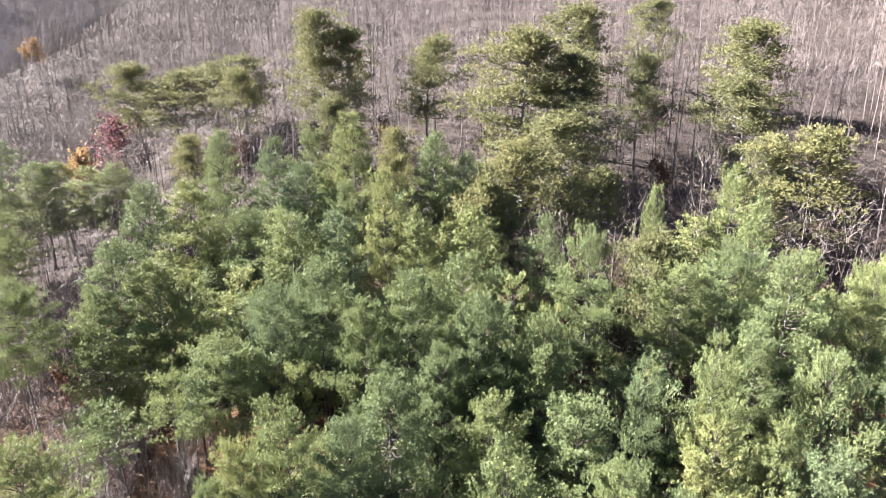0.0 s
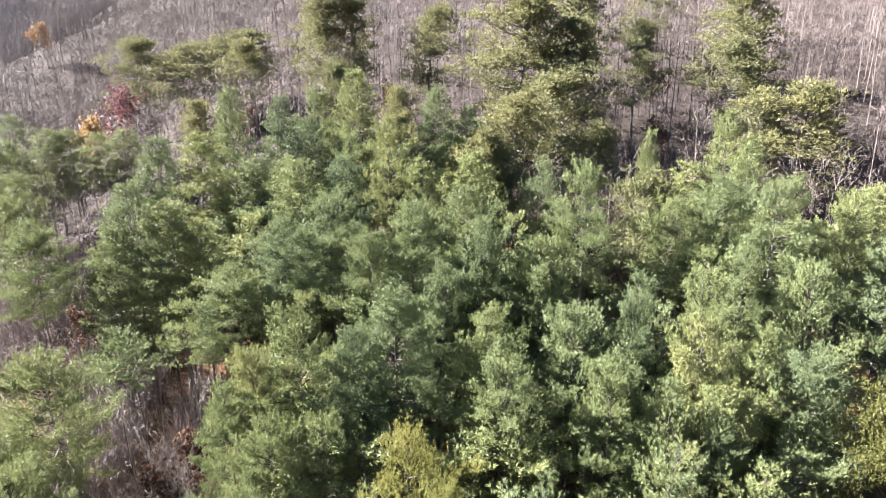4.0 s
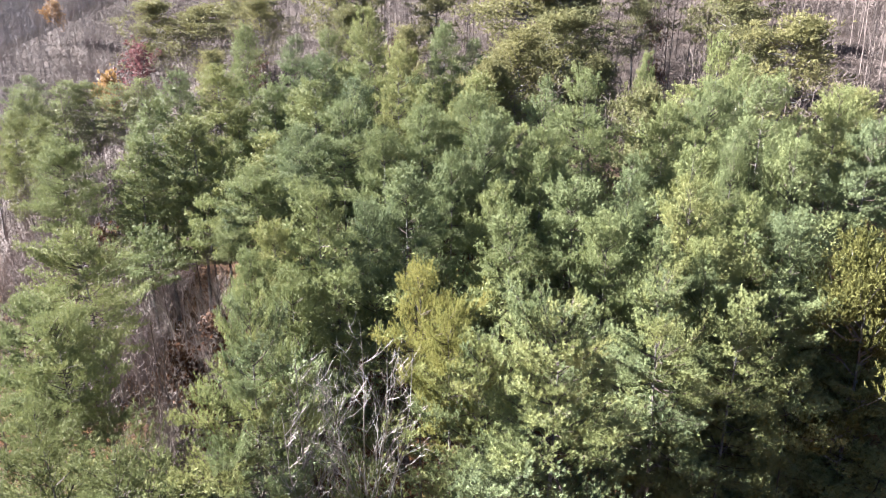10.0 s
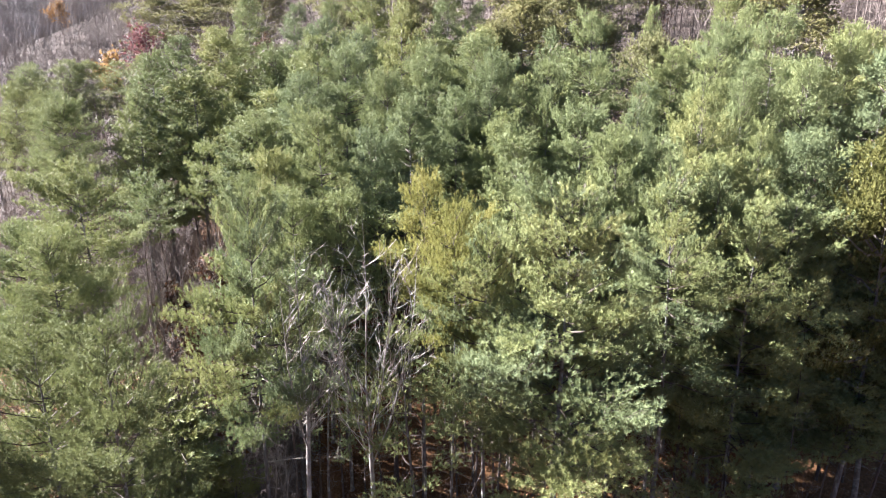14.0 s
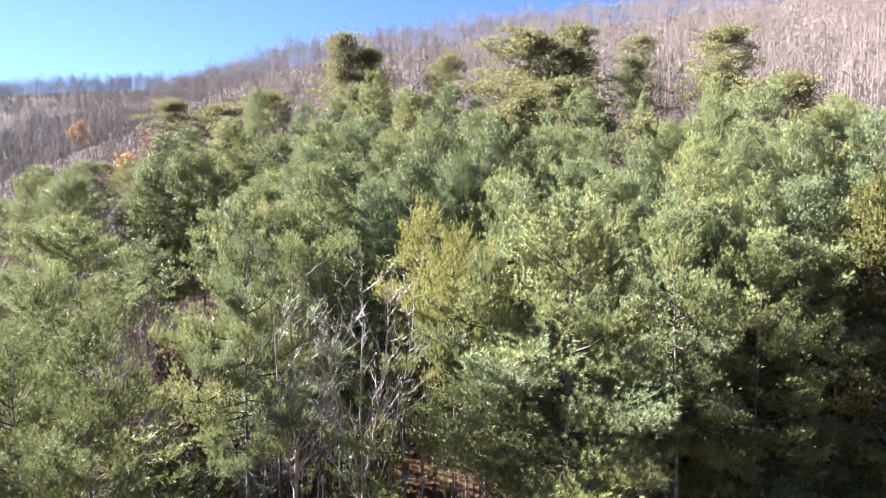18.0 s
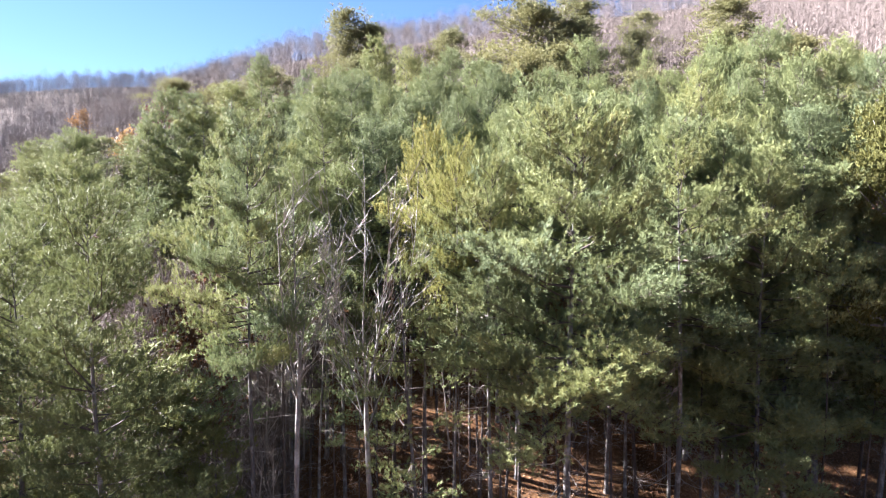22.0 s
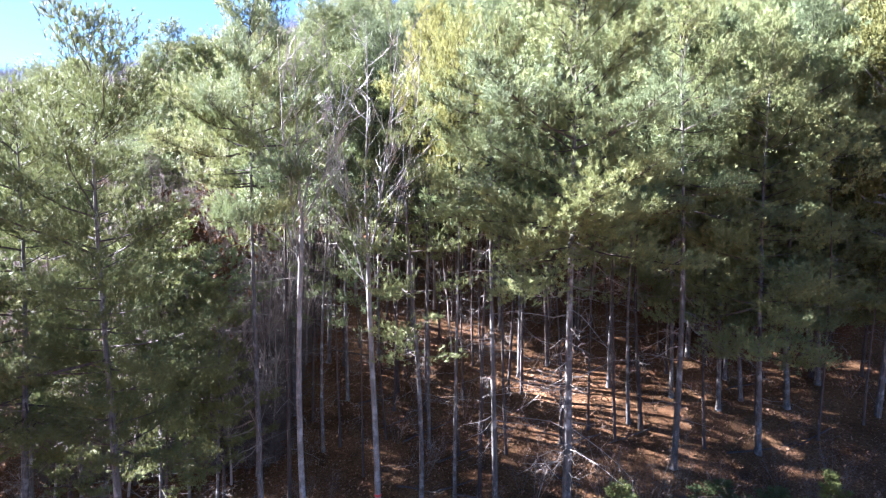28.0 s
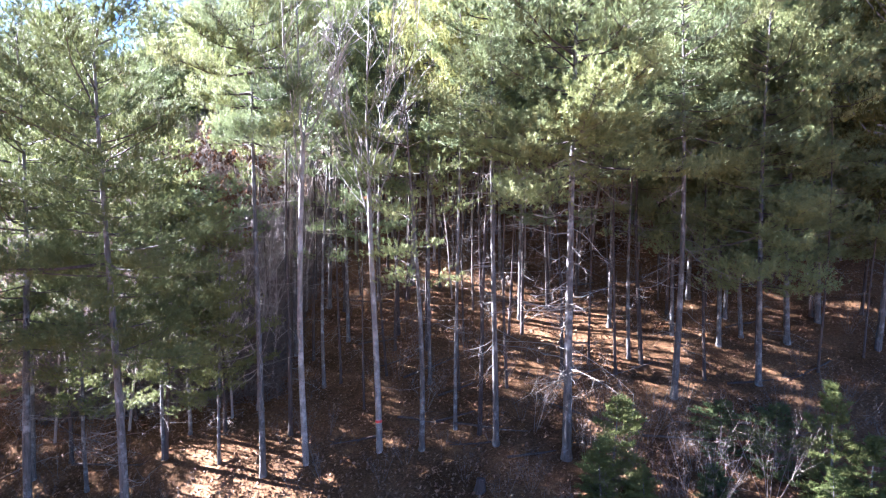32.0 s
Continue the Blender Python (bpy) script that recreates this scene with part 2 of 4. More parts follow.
# ---- ground ----
class Shape:
    """Collects triangles for one mesh."""

    def __init__(self):
        self.v, self.f, self.count = [], [], 0

    def add(self, v, f):
        self.v.append(np.asarray(v, float))
        self.f.append(np.asarray(f, int) + self.count)
        self.count += len(v)

    def tube(self, points, radii, sides=5, cap=False):
        p = np.asarray(points, float)
        d = np.gradient(p, axis=0)
        d /= np.linalg.norm(d, axis=1)[:, None] + 1e-9
        ref = np.array((1.0, 0, 0)) if abs(d[0][2]) > 0.8 else np.array((0, 0, 1.0))
        a = np.cross(d, ref)
        a /= np.linalg.norm(a, axis=1)[:, None] + 1e-9
        c = np.cross(d, a)
        turn = np.arange(sides) * 2 * math.pi / sides
        ring = np.cos(turn)[None, :, None] * a[:, None] + np.sin(turn)[None, :, None] * c[:, None]
        v = (p[:, None] + ring * np.asarray(radii, float)[:, None, None]).reshape(-1, 3)
        i = (np.arange(len(p) - 1)[:, None] * sides + np.arange(sides)[None]).ravel()
        j = (np.arange(len(p) - 1)[:, None] * sides + (np.arange(sides) + 1)[None] % sides).ravel()
        f = np.concatenate((np.stack((i, j, j + sides), 1), np.stack((i, j + sides, i + sides), 1)))
        if cap:
            k = (len(p) - 1) * sides
            f = np.concatenate((f, [(k, k + q, k + q + 1) for q in range(1, sides - 1)]))
        self.add(v, f)

    def blades(self, p, way, out, count, length, width, rng, spread=0.9, rough=0.75):
        """A tuft of narrow pointed blades at each of the points p, about the way it grows, spread over the outside of the crown."""
        n = len(p) * count
        p, way, out = np.repeat(p, count, 0), np.repeat(way, count, 0), np.repeat(out, count, 0)
        r, face = rng.normal(size=(n, 3)), out + rng.normal(size=(n, 3)) * rough * 0.6
        r /= np.linalg.norm(r, axis=1)[:, None]
        face /= np.linalg.norm(face, axis=1)[:, None]
        d = way * 0.8 + r * spread + np.array((0, 0, 0.2))
        d -= face * (0.75 * (d * face).sum(1))[:, None]
        d /= np.linalg.norm(d, axis=1)[:, None]
        s = np.cross(face, d)
        s /= np.linalg.norm(s, axis=1)[:, None] + 1e-9
        ln = (length * rng.uniform(0.6, 1.25, n))[:, None]
        wd = (width * rng.uniform(0.7, 1.3, n))[:, None] / 2
        base = p + r * length * 0.3 - d * ln * 0.4
        v = np.stack((base - s * wd, base + s * wd, base + d * ln), 1).reshape(-1, 3)
        self.add(v, np.arange(n)[:, None] * 3 + np.arange(3))

    def tufts(self, p, shoot, out, count, length, width, rng, cone=0.85):
        """A brush of narrow needles at each shoot tip p, fanned about the way the shoot points."""
        n = len(p) * count
        p, shoot, out = np.repeat(p, count, 0), np.repeat(shoot, count, 0), np.repeat(out, count, 0)
        r = rng.normal(size=(n, 3))
        r /= np.linalg.norm(r, axis=1)[:, None]
        d = shoot + r * cone
        d /= np.linalg.norm(d, axis=1)[:, None]
        side = np.cross(out + rng.normal(size=(n, 3)) * 0.6, d)
        side /= np.linalg.norm(side, axis=1)[:, None] + 1e-9
        ln = (length * rng.uniform(0.65, 1.2, n))[:, None]
        wd = (width * rng.uniform(0.7, 1.3, n))[:, None] / 2
        base = p - shoot * (length * rng.uniform(0.0, 0.8, n))[:, None]
        v = np.stack((base - side * wd, base + side * wd, base + d * ln), 1).reshape(-1, 3)
        self.add(v, np.arange(n)[:, None] * 3 + np.arange(3))

    def slivers(self, a, b, width, rng):
        """Thin pointed twigs from the points a to the points b."""
        n = len(a)
        s = np.cross(b - a, rng.normal(size=(n, 3)))
        s = s / (np.linalg.norm(s, axis=1)[:, None] + 1e-9) * (width * rng.uniform(0.6, 1.2, n))[:, None] / 2
        v = np.stack((a - s, a + s, b), 1).reshape(-1, 3)
        self.add(v, np.arange(n)[:, None] * 3 + np.arange(3))

    def mesh(self, name, mat, smooth_faces=False):
        v, f = np.concatenate(self.v), np.concatenate(self.f)
        m = bpy.data.meshes.new(name)
        m.vertices.add(len(v))
        m.vertices.foreach_set("co", v.astype(np.float32).ravel())
        m.loops.add(len(f) * 3)
        m.loops.foreach_set("vertex_index", f.astype(np.int32).ravel())
        m.polygons.add(len(f))
        m.polygons.foreach_set("loop_start", np.arange(len(f), dtype=np.int32) * 3)
        m.polygons.foreach_set("use_smooth", np.full(len(f), smooth_faces))
        m.materials.append(mat)
        m.update(calc_edges=True)
        return m


def part(name, shape, mat, parent, label="", smooth_faces=False):
    ob = new(name, shape.mesh(name, mat, smooth_faces))
    ob.parent = parent
    return tagged(ob, label) if label else ob


def bumps(x, y):
    return 0.35 * noise.noise((x * 0.11, y * 0.11, 3)) + 0.14 * noise.noise((x * 0.45, y * 0.45, 7))


def floor_z(x, y):
    return ground_z(x, y) + bumps(x, y) * smooth(400, 150, abs(x) + y * 0 if y < 200 else 401)


def axis(marks):
    """Grid lines: from each mark to the next at the given step."""
    out = []
    for (a, step), (b, _) in zip(marks, marks[1:]):
        out += list(np.arange(a, b, step))
    return out + [marks[-1][0]]


gx = axis(((-3000, 300), (-900, 60), (-300, 12), (-60, 1.0), (50, 12), (300, 60), (900, 300), (3000, 1)))
gy = axis(((-2500, 300), (-400, 40), (-40, 4), (8, 0.7), (60, 2), (110, 8), (420, 24), (1100, 100), (1900, 400), (4500, 1)))
sheet = Shape()
nx, ny = len(gx), len(gy)
grid = np.arange(nx * ny).reshape(ny, nx)
quads = np.stack((grid[:-1, :-1], grid[:-1, 1:], grid[1:, 1:], grid[1:, :-1]), -1).reshape(-1, 4)
sheet.add([(x, y, floor_z(x, y)) for y in gy for x in gx], np.concatenate((quads[:, (0, 1, 2)], quads[:, (0, 2, 3)])))
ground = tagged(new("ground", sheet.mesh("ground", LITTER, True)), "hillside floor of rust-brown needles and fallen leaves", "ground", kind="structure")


# ---- trees ----
def rise(z, k):
    """A slow sway of a stem with height."""
    return np.array((0.18 * math.sin(z * 0.23 + k) - 0.18 * math.sin(k), 0.18 * math.cos(z * 0.19 + 2 * k) - 0.18 * math.cos(2 * k), z))


def limb(start, az, pitch, length, bend, n=4, wob=0.0, rng=None):
    pts = [np.array(start, float)]
    for i in range(n):
        a = pitch + bend * (i / n)
        step = np.array((math.cos(az) * math.cos(a), math.sin(az) * math.cos(a), math.sin(a))) * length / n
        if rng is not None:
            step += rng.normal(size=3) * wob * length / n
        pts.append(pts[-1] + step)
    return np.array(pts)


def unit(v):
    return v / (np.linalg.norm(v, axis=-1, keepdims=True) + 1e-9)


def white_pine(seed, base=0.4, whorl=0.62, arms=5, gap=0.2, mat=None, dead=14, girth=0.19, needle=(0.21, 0.03, 9), boughs=False, trunk_mat=None, top=2.2, ragged=0.22, fan=0.42):
    """A pine 20 m high and 3 m in crown radius: stem, whorls of limbs that carry fans of upturned shoots, dead snags below."""
    rng, H, R = np.random.default_rng(seed), 20.0, 3.0
    tree = new("white_pine")
    stem, limbs, crown, snags = Shape(), Shape(), Shape(), Shape()
    zs = np.concatenate(([-0.5, 0.0, 0.4], np.linspace(1.4, H - 0.3, 13)))
    rad = girth * np.maximum(1 - np.maximum(zs, 0) / H, 0.04) ** 0.85
    rad[:2] *= (1.5, 1.35)
    stem.tube([rise(z, seed) for z in zs], rad, 9)
    z, zb = H * base, H * base
    lop, lobe = rng.uniform(0, 6.28), rng.uniform(0, 6.28)
    while z < H - 0.25:
        u = (z - zb) / (H - zb)
        reach = R * max(1 - u ** top, 0.0) ** 0.66 * (0.78 + 0.22 * min(1, u / 0.3))
        reach *= 1 + 0.15 * math.sin(z * 1.7 + lobe)
        spin = rng.uniform(0, 6.28)
        count = arms if u < 0.85 else 4
        for k in range(count):
            az = spin + k * 2 * math.pi / count + rng.normal() * 0.22
            ln = max(reach * (1 + rng.normal() * ragged) * (1 + 0.15 * math.cos(az - lop)), 0.45)
            pitch = radians(-8 + 62 * u ** 1.6 + rng.normal() * 6)
            pts = limb(rise(z + rng.normal() * 0.14, seed), az, pitch, ln, radians(30 - 12 * u), 4, 0.08, rng)
            # side shoots in a flat fan along the outer part of the limb
            m = max(int(ln / (gap * 0.8)), 2) * 2
            f = np.clip(rng.uniform(0.2, 1.0, m) ** 0.8, 0, 1)
            f[0] = 1.0
            at = np.stack([np.interp(f * 4, range(5), pts[:, c]) for c in range(3)], 1)
            flank = np.where(np.arange(m) % 2, 1.0, -1.0)
            turn = az + flank * rng.uniform(0.45, 1.2, m) * np.where(np.arange(m) < 1, 0.0, 1.0)
            sl = (fan * ln * (1.12 - f) + 0.22) * rng.uniform(0.6, 1.15, m)
            way = np.stack((np.cos(turn), np.sin(turn), np.full(m, 0.32 + 0.55 * u) + rng.normal(size=m) * 0.32), 1)
            steps = np.maximum((sl / gap).astype(int), 1) + 1
            own = np.repeat(np.arange(m), steps)
            along = np.concatenate([(np.arange(q) + 1) / q for q in steps])
            n = len(own)
            p = at[own] + way[own] * (sl[own] * along)[:, None] + rng.normal(size=(n, 3)) * (0.09, 0.09, 0.11)
            shoot = unit(way[own] * (0.75 - 0.25 * u) + (0, 0, 0.62 + 0.3 * u) + rng.normal(size=(n, 3)) * 0.25)
            radial = np.array((math.cos(az), math.sin(az), 0.0))
            out = unit(radial * (0.85 - 0.25 * u) + way[own] * 0.25 + (0, 0, 0.35 + 0.4 * u) + rng.normal(size=(n, 3)) * 0.15)
            width = np.linspace(0.012 + 0.007 * ln, 0.005, 5)
            if boughs:
                one, spray = Shape(), Shape()
                one.tube(pts, width, 4)
                one.slivers(at, at + way * sl[:, None] * 0.8, 0.022, rng)
                spray.tufts(p, shoot, out, needle[2], needle[0], needle[1], rng)
                part("needles", spray, mat or PINE, part("bough", one, POLE_BARK, tree))
            else:
                limbs.tube(pts, width, 3)
                crown.tufts(p, shoot, out, needle[2], needle[0], needle[1], rng)
        z += whorl * rng.uniform(0.7, 1.3) * (1 if u < 0.75 else 0.75)
    r = rng.normal(size=(12, 3))
    crown.tufts(rise(H - 0.3, seed) + r * (0.14, 0.14, 0.3), unit(r * 0.4 + (0, 0, 1.0)), unit(r + (0, 0, 0.5)), needle[2], needle[0], needle[1], rng)
    for k in range(dead):
        z = rng.uniform(H * 0.12, zb + 1.0)
        az, ln = rng.uniform(0, 6.28), rng.uniform(0.5, 2.4) * (1.25 if boughs else 1)
        if boughs:
            snags = Shape()
        pts = limb(rise(z, seed), az, radians(rng.uniform(-30, 12)), ln, radians(rng.uniform(-30, 30)), 4, 0.16, rng)
        snags.tube(pts, np.linspace(0.021 if boughs else 0.013, 0.006, 5), 3)
        q = pts[rng.integers(1, 5, 18)]
        snags.slivers(q, q + rng.normal(size=(18, 3)) * 0.38, 0.016 if boughs else 0.013, rng)
        if boughs:
            part("dead_branch", snags, DEAD_WOOD, tree)
    part("trunk", stem, trunk_mat or PINE_BARK, tree, "", True)
    tagged(part("leader" if boughs else "crown", crown, mat or PINE, tree), kind="stuff" if boughs else "")
    if not boughs:
        tagged(part("branchwork", limbs, POLE_BARK, tree), kind="stuff")
    if dead and not boughs:
        tagged(part("dead_branchwork", snags, DEAD_WOOD, tree, "grey leafless lower branches"), kind="stuff")
    return tree


def scrub_pine(seed, mat=None):
    """A pine 15 m high and 5 m in crown radius with an open, uneven crown of flat layered clumps."""
    rng, H, R = np.random.default_rng(seed), 15.0, 5.0
    tree = new("scrub_pine")
    stem, limbs, crown = Shape(), Shape(), Shape()
    zs = np.concatenate(([-0.5, 0.0, 0.4], np.linspace(1.4, H - 0.6, 9)))
    rad = 0.2 * np.maximum(1 - np.maximum(zs, 0) / H, 0.05) ** 0.8

    def axis_at(z):
        return rise(z * 1.3, seed) * (2.0, 2.0, 1 / 1.3)

    stem.tube([axis_at(z) for z in zs], rad, 7)
    tp, tw, to = [], [], []
    lop = rng.uniform(0, 6.28)
    for k in range(72):
        u = rng.uniform(0, 1) ** 0.8
        az = rng.uniform(0, 6.28)
        ln = R * (0.3 + 0.6 * math.sin(math.pi * min(u * 0.75 + 0.27, 1.0))) * rng.uniform(0.4, 1.15) * (1 + 0.3 * math.cos(az - lop))
        pts = limb(axis_at(H * (0.36 + 0.62 * u)), az, radians(-6 + 46 * u + rng.normal() * 10), ln, radians(24), 4, 0.16, rng)
        limbs.tube(pts, np.linspace(0.06, 0.012, 5), 3)
        for e in range(4):
            c = pts[4 - e % 3] + rng.normal(size=3) * (0.5, 0.5, 0.22)
            m = 19
            r = rng.normal(size=(m, 3)) * (0.42, 0.42, 0.2)
            tp.append(c + r)
            tw.append(unit(r * (1, 1, 0.6) + (0, 0, 0.45)))
            to.append(unit(r * (1.0, 1.0, 2.2) + (0.3 * math.cos(az), 0.3 * math.sin(az), 0.5)))
    crown.tufts(np.concatenate(tp), np.concatenate(tw), np.concatenate(to), 8, 0.24, 0.06, rng, 0.9)
    part("trunk", stem, PINE_BARK, tree, "", True)
    tagged(part("branchwork", limbs, PINE_BARK, tree), kind="stuff")
    part("crown", crown, mat or SCRUBBY, tree)
    return tree


def grow(shape, rng, start, way, length, radius, level, fork, tips, spread=1.0, arms=(8, 12), sides=5, first=0.36):
    """A limb that bends upwards and gives off smaller ones."""
    n = (6 if sides > 3 else 3) if level == 0 else 3 if level == 1 else 2
    pts = [start]
    d = way / np.linalg.norm(way)
    for i in range(n):
        d = d + rng.normal(size=3) * (0.045 if level == 0 else 0.10) + np.array((0, 0, 0.05))
        d /= np.linalg.norm(d)
        pts.append(pts[-1] + d * length / n)
    pts = np.array(pts)
    shape.tube(pts, np.linspace(radius, radius * (0.3 if level == 0 else 0.4), n + 1), sides if level == 0 else 3)
    if level >= fork:
        tips.append(pts)
        return
    if level:
        tips.append(pts)
    for k in range(rng.integers(2, 5) if level else rng.integers(*arms)):
        s = rng.uniform(first if level == 0 else 0.3, 1.0)
        p = np.array([np.interp(s * n, range(n + 1), pts[:, c]) for c in range(3)])
        r = rng.normal(size=3)
        r[2] = abs(r[2]) * 0.3
        side = d * rng.uniform(0.8, 1.2) + r / np.linalg.norm(r) * rng.uniform(0.5, 0.85) * spread
        size = (1.15 - 0.75 * s) if level == 0 else rng.uniform(0.7, 1.0)
        grow(shape, rng, p, side, length * rng.uniform(0.36, 0.5) * size * (0.8 if spread > 1.5 else 1), radius * (1 - 0.6 * s) * (0.42 if sides > 3 else 0.5), level + 1, fork, tips, spread, arms, sides, first)


def bare_tree(seed, H=15.0, lean=0.0, twig=7, mat=None, pale=False, stems=1, leaf=None, spread=1.0, leafy=10):
    rng = np.random.default_rng(seed)
    tree = new("bare_tree")
    wood, fine = Shape(), Shape()
    tips = []
    for k in range(stems):
        a = rng.uniform(0, 6.28)
        way = np.array((lean + (0.1 - 0.2 * k) * (stems > 1), 0.03 * math.sin(a) * (stems > 1), 1.0))
        grow(wood, rng, np.array((0.12 * k, 0, -0.4)), way, H * 0.92, 0.0085 * H, 0, 2, tips, spread, (12, 15) if pale else (9, 13), 5, 0.46 if pale else 0.34)
    for pts in tips:
        q = pts[rng.integers(0, len(pts), twig)]
        out = (pts[-1] - pts[0]) / np.linalg.norm(pts[-1] - pts[0])
        fine.slivers(q, q + (out * 0.8 + rng.normal(size=(twig, 3)) * 0.38 + (0, 0, 0.3)) * rng.uniform(0.4, 1.3, (twig, 1)), 0.022, rng)
    part("trunk", wood, PALE_BARK if pale else (mat or BARE_WOOD), tree)
    tagged(part("twigwork", fine, mat or BARE_WOOD, tree), kind="stuff")
    if leaf:
        leaves = Shape()
        at = np.concatenate([pts[rng.integers(1, len(pts), leafy)] + rng.normal(size=(leafy, 3)) * 0.4 for pts in tips])
        o = unit(at * (1, 1, 0) + rng.normal(size=at.shape) + (0, 0, 1.0))
        leaves.blades(at, np.tile((0, 0, -0.3), (len(at), 1)), o, 3, 0.30, 0.22, rng, 1.0)
        part("leaves", leaves, leaf, tree)
    return tree


def pale_tree(seed, forks, fork_z=13.0):
    """A pale-barked hardwood 22 m high: clean stem, a fork of long steep stems, fine arching branches and twigs."""
    rng, H = np.random.default_rng(seed), 22.0
    tree = new("bare_tree")
    trunk = Shape()
    zs = np.linspace(-0.4, fork_z, 9)
    foot = np.array([rise(z, seed) for z in zs])
    trunk.tube(foot, np.linspace(0.15, 0.10, 9), 8)
    part("trunk", trunk, PALE_BARK, tree, "", True)
    fine = Shape()
    for k in range(forks):
        az = seed + k * 2 * math.pi / forks + rng.normal() * 0.3
        start = foot[-1 - (k % 3 == 1)]
        steep = 88 if k == 0 else rng.uniform(58, 74)
        up = limb(start, az, radians(steep), (H - start[2]) * (1 if k == 0 else rng.uniform(0.75, 1.0)), radians(min(90 - steep, 24)), 8, 0.028, rng)
        one = Shape()
        one.tube(up, np.linspace(0.056 if k == 0 else 0.036, 0.008, 9), 6)
        part("stem", one, PALE_BARK, tree, "", True)
        n = 12
        for b in range(n):
            u = 0.08 + 0.86 * b / n
            p = np.array([np.interp(u * 8, range(9), up[:, c]) for c in range(3)])
            a = az + rng.normal() * 1.1 if k else rng.uniform(0, 6.28)
            ln = (3.0 - 1.9 * u) * rng.uniform(0.7, 1.2)
            arm = limb(p, a, radians(rng.uniform(34, 56)), ln, radians(18), 5, 0.10, rng)
            bough = Shape()
            bough.tube(arm, np.linspace(0.023 - 0.008 * u, 0.006, 6), 4)
            part("branch", bough, PALE_BARK, tree)
            for e in range(4):
                q = arm[rng.integers(1, 6)]
                sub = limb(q, a + rng.normal() * 0.8, radians(rng.uniform(30, 70)), ln * rng.uniform(0.25, 0.5), radians(16), 2, 0.12, rng)
                fine.tube(sub, (0.013, 0.010, 0.006), 3)
                t = sub[rng.integers(0, 3, 3)]
                fine.slivers(t, t + rng.normal(size=(3, 3)) * 0.24 + (0.3 * math.cos(a), 0.3 * math.sin(a), 0.3), 0.014, rng)
    tagged(part("twigwork", fine, PALE_TWIG, tree), kind="stuff")
    return tree


def stand(ob, x, y, sx=1.0, sz=1.0, turn=None, tilt=(0, 0)):
    """A copy of a tree on the hillside."""
    turn = rnd.uniform(0, 360) if turn is None else turn
    return copy_thing(ob, pose(x, y, floor_z(x, y) - 0.05, tilt[0], tilt[1], turn) @ Matrix.Diagonal((sx, sx, sz, 1)))


def drop(ob):
    """Removes a pattern tree that has served its turn."""
    for o in (*ob.children_recursive, ob):
        bpy.data.objects.remove(o)


# ---- the stand: where each tree stands (x, y, height, crown radius) ----
rnd = random.Random(5)
BACK = [
    (-28.2, 60.0, 18.2, 3.1), (-23.4, 58.0, 18.6, 3.2), (-21.3, 63.0, 20.0, 2.9), (-17.4, 66.0, 17.2, 2.6), (-14.0, 68.0, 17.0, 2.0), (-8.5, 63.0, 20.3, 2.8),
    (-4.7, 52.5, 20.7, 2.4), (-0.4, 61.0, 18.5, 2.9), (2.3, 60.0, 16.9, 2.4), (-17.2, 55.0, 17.0, 2.7), (-12.0, 50.0, 18.6, 3.2), (-8.4, 50.0, 18.6, 2.4),
    (2.7, 49.5, 18.1, 3.4), (7.7, 48.0, 18.2, 2.2), (-1.9, 50.0, 17.8, 2.4), (16.6, 50.0, 18.6, 1.3), (23.1, 50.0, 19.7, 2.2), (23.5, 46.0, 19.1, 2.2),
    (-25.7, 48.0, 20.2, 3.3), (-22.1, 46.5, 18.8, 3.2), (-26.3, 45.0, 18.4, 2.9), (-20.0, 47.0, 16.5, 2.3), (-13.6, 60.5, 17.0, 2.6), (-9.0, 57.0, 17.0, 2.5),
]
MID = [
    (-14.9, 40.0, 17.1, 2.9), (-8.3, 42.0, 20.1, 3.0), (-11.8, 42.0, 18.7, 2.6), (-2.3, 39.5, 20.5, 2.7), (-5.2, 38.0, 19.8, 2.0), (1.3, 41.0, 20.5, 2.8),
    (2.4, 37.0, 20.7, 2.1), (9.7, 41.5, 20.8, 2.5), (6.1, 35.5, 20.6, 2.3), (19.3, 41.0, 19.5, 2.5), (21.6, 37.0, 21.4, 2.6), (16.2, 41.0, 18.4, 2.4),
    (26.3, 37.0, 20.4, 2.6), (26.7, 33.0, 20.3, 2.5), (29.8, 40.0, 18.7, 2.0), (30.5, 35.0, 19.0, 2.6),
]
NEAR = [
    (15.2, 32.0, 21.4, 2.5), (18.9, 35.0, 19.5, 2.1), (20.0, 30.0, 21.9, 2.6), (11.3, 32.0, 20.3, 2.0), (-3.3, 31.5, 20.8, 2.8), (-0.4, 35.0, 19.5, 2.0),
    (-8.3, 29.5, 21.3, 2.6), (-11.2, 30.0, 19.1, 2.3), (-12.2, 29.0, 18.2, 1.8), (-5.3, 30.0, 20.0, 2.2), (3.2, 27.0, 20.5, 2.6), (7.0, 30.0, 20.2, 2.9),
    (2.4, 31.5, 19.5, 2.4), (12.8, 27.0, 21.5, 2.8), (19.6, 27.0, 19.7, 2.7), (17.4, 29.0, 19.1, 2.2), (-9.4, 25.4, 19.6, 2.2), (-6.6, 26.2, 18.6, 2.2), (8.0, 25.5, 21.0, 2.3), (11.0, 24.2, 20.8, 2.2), (14.2, 25.2, 19.9, 2.3),
]
LEFT = [
    (-24.2, 31.0, 19.7, 3.1), (-21.4, 24.0, 19.7, 2.6), (-25.4, 27.0, 18.9, 2.4), (-34.2, 48.0, 19.1, 2.6),
]
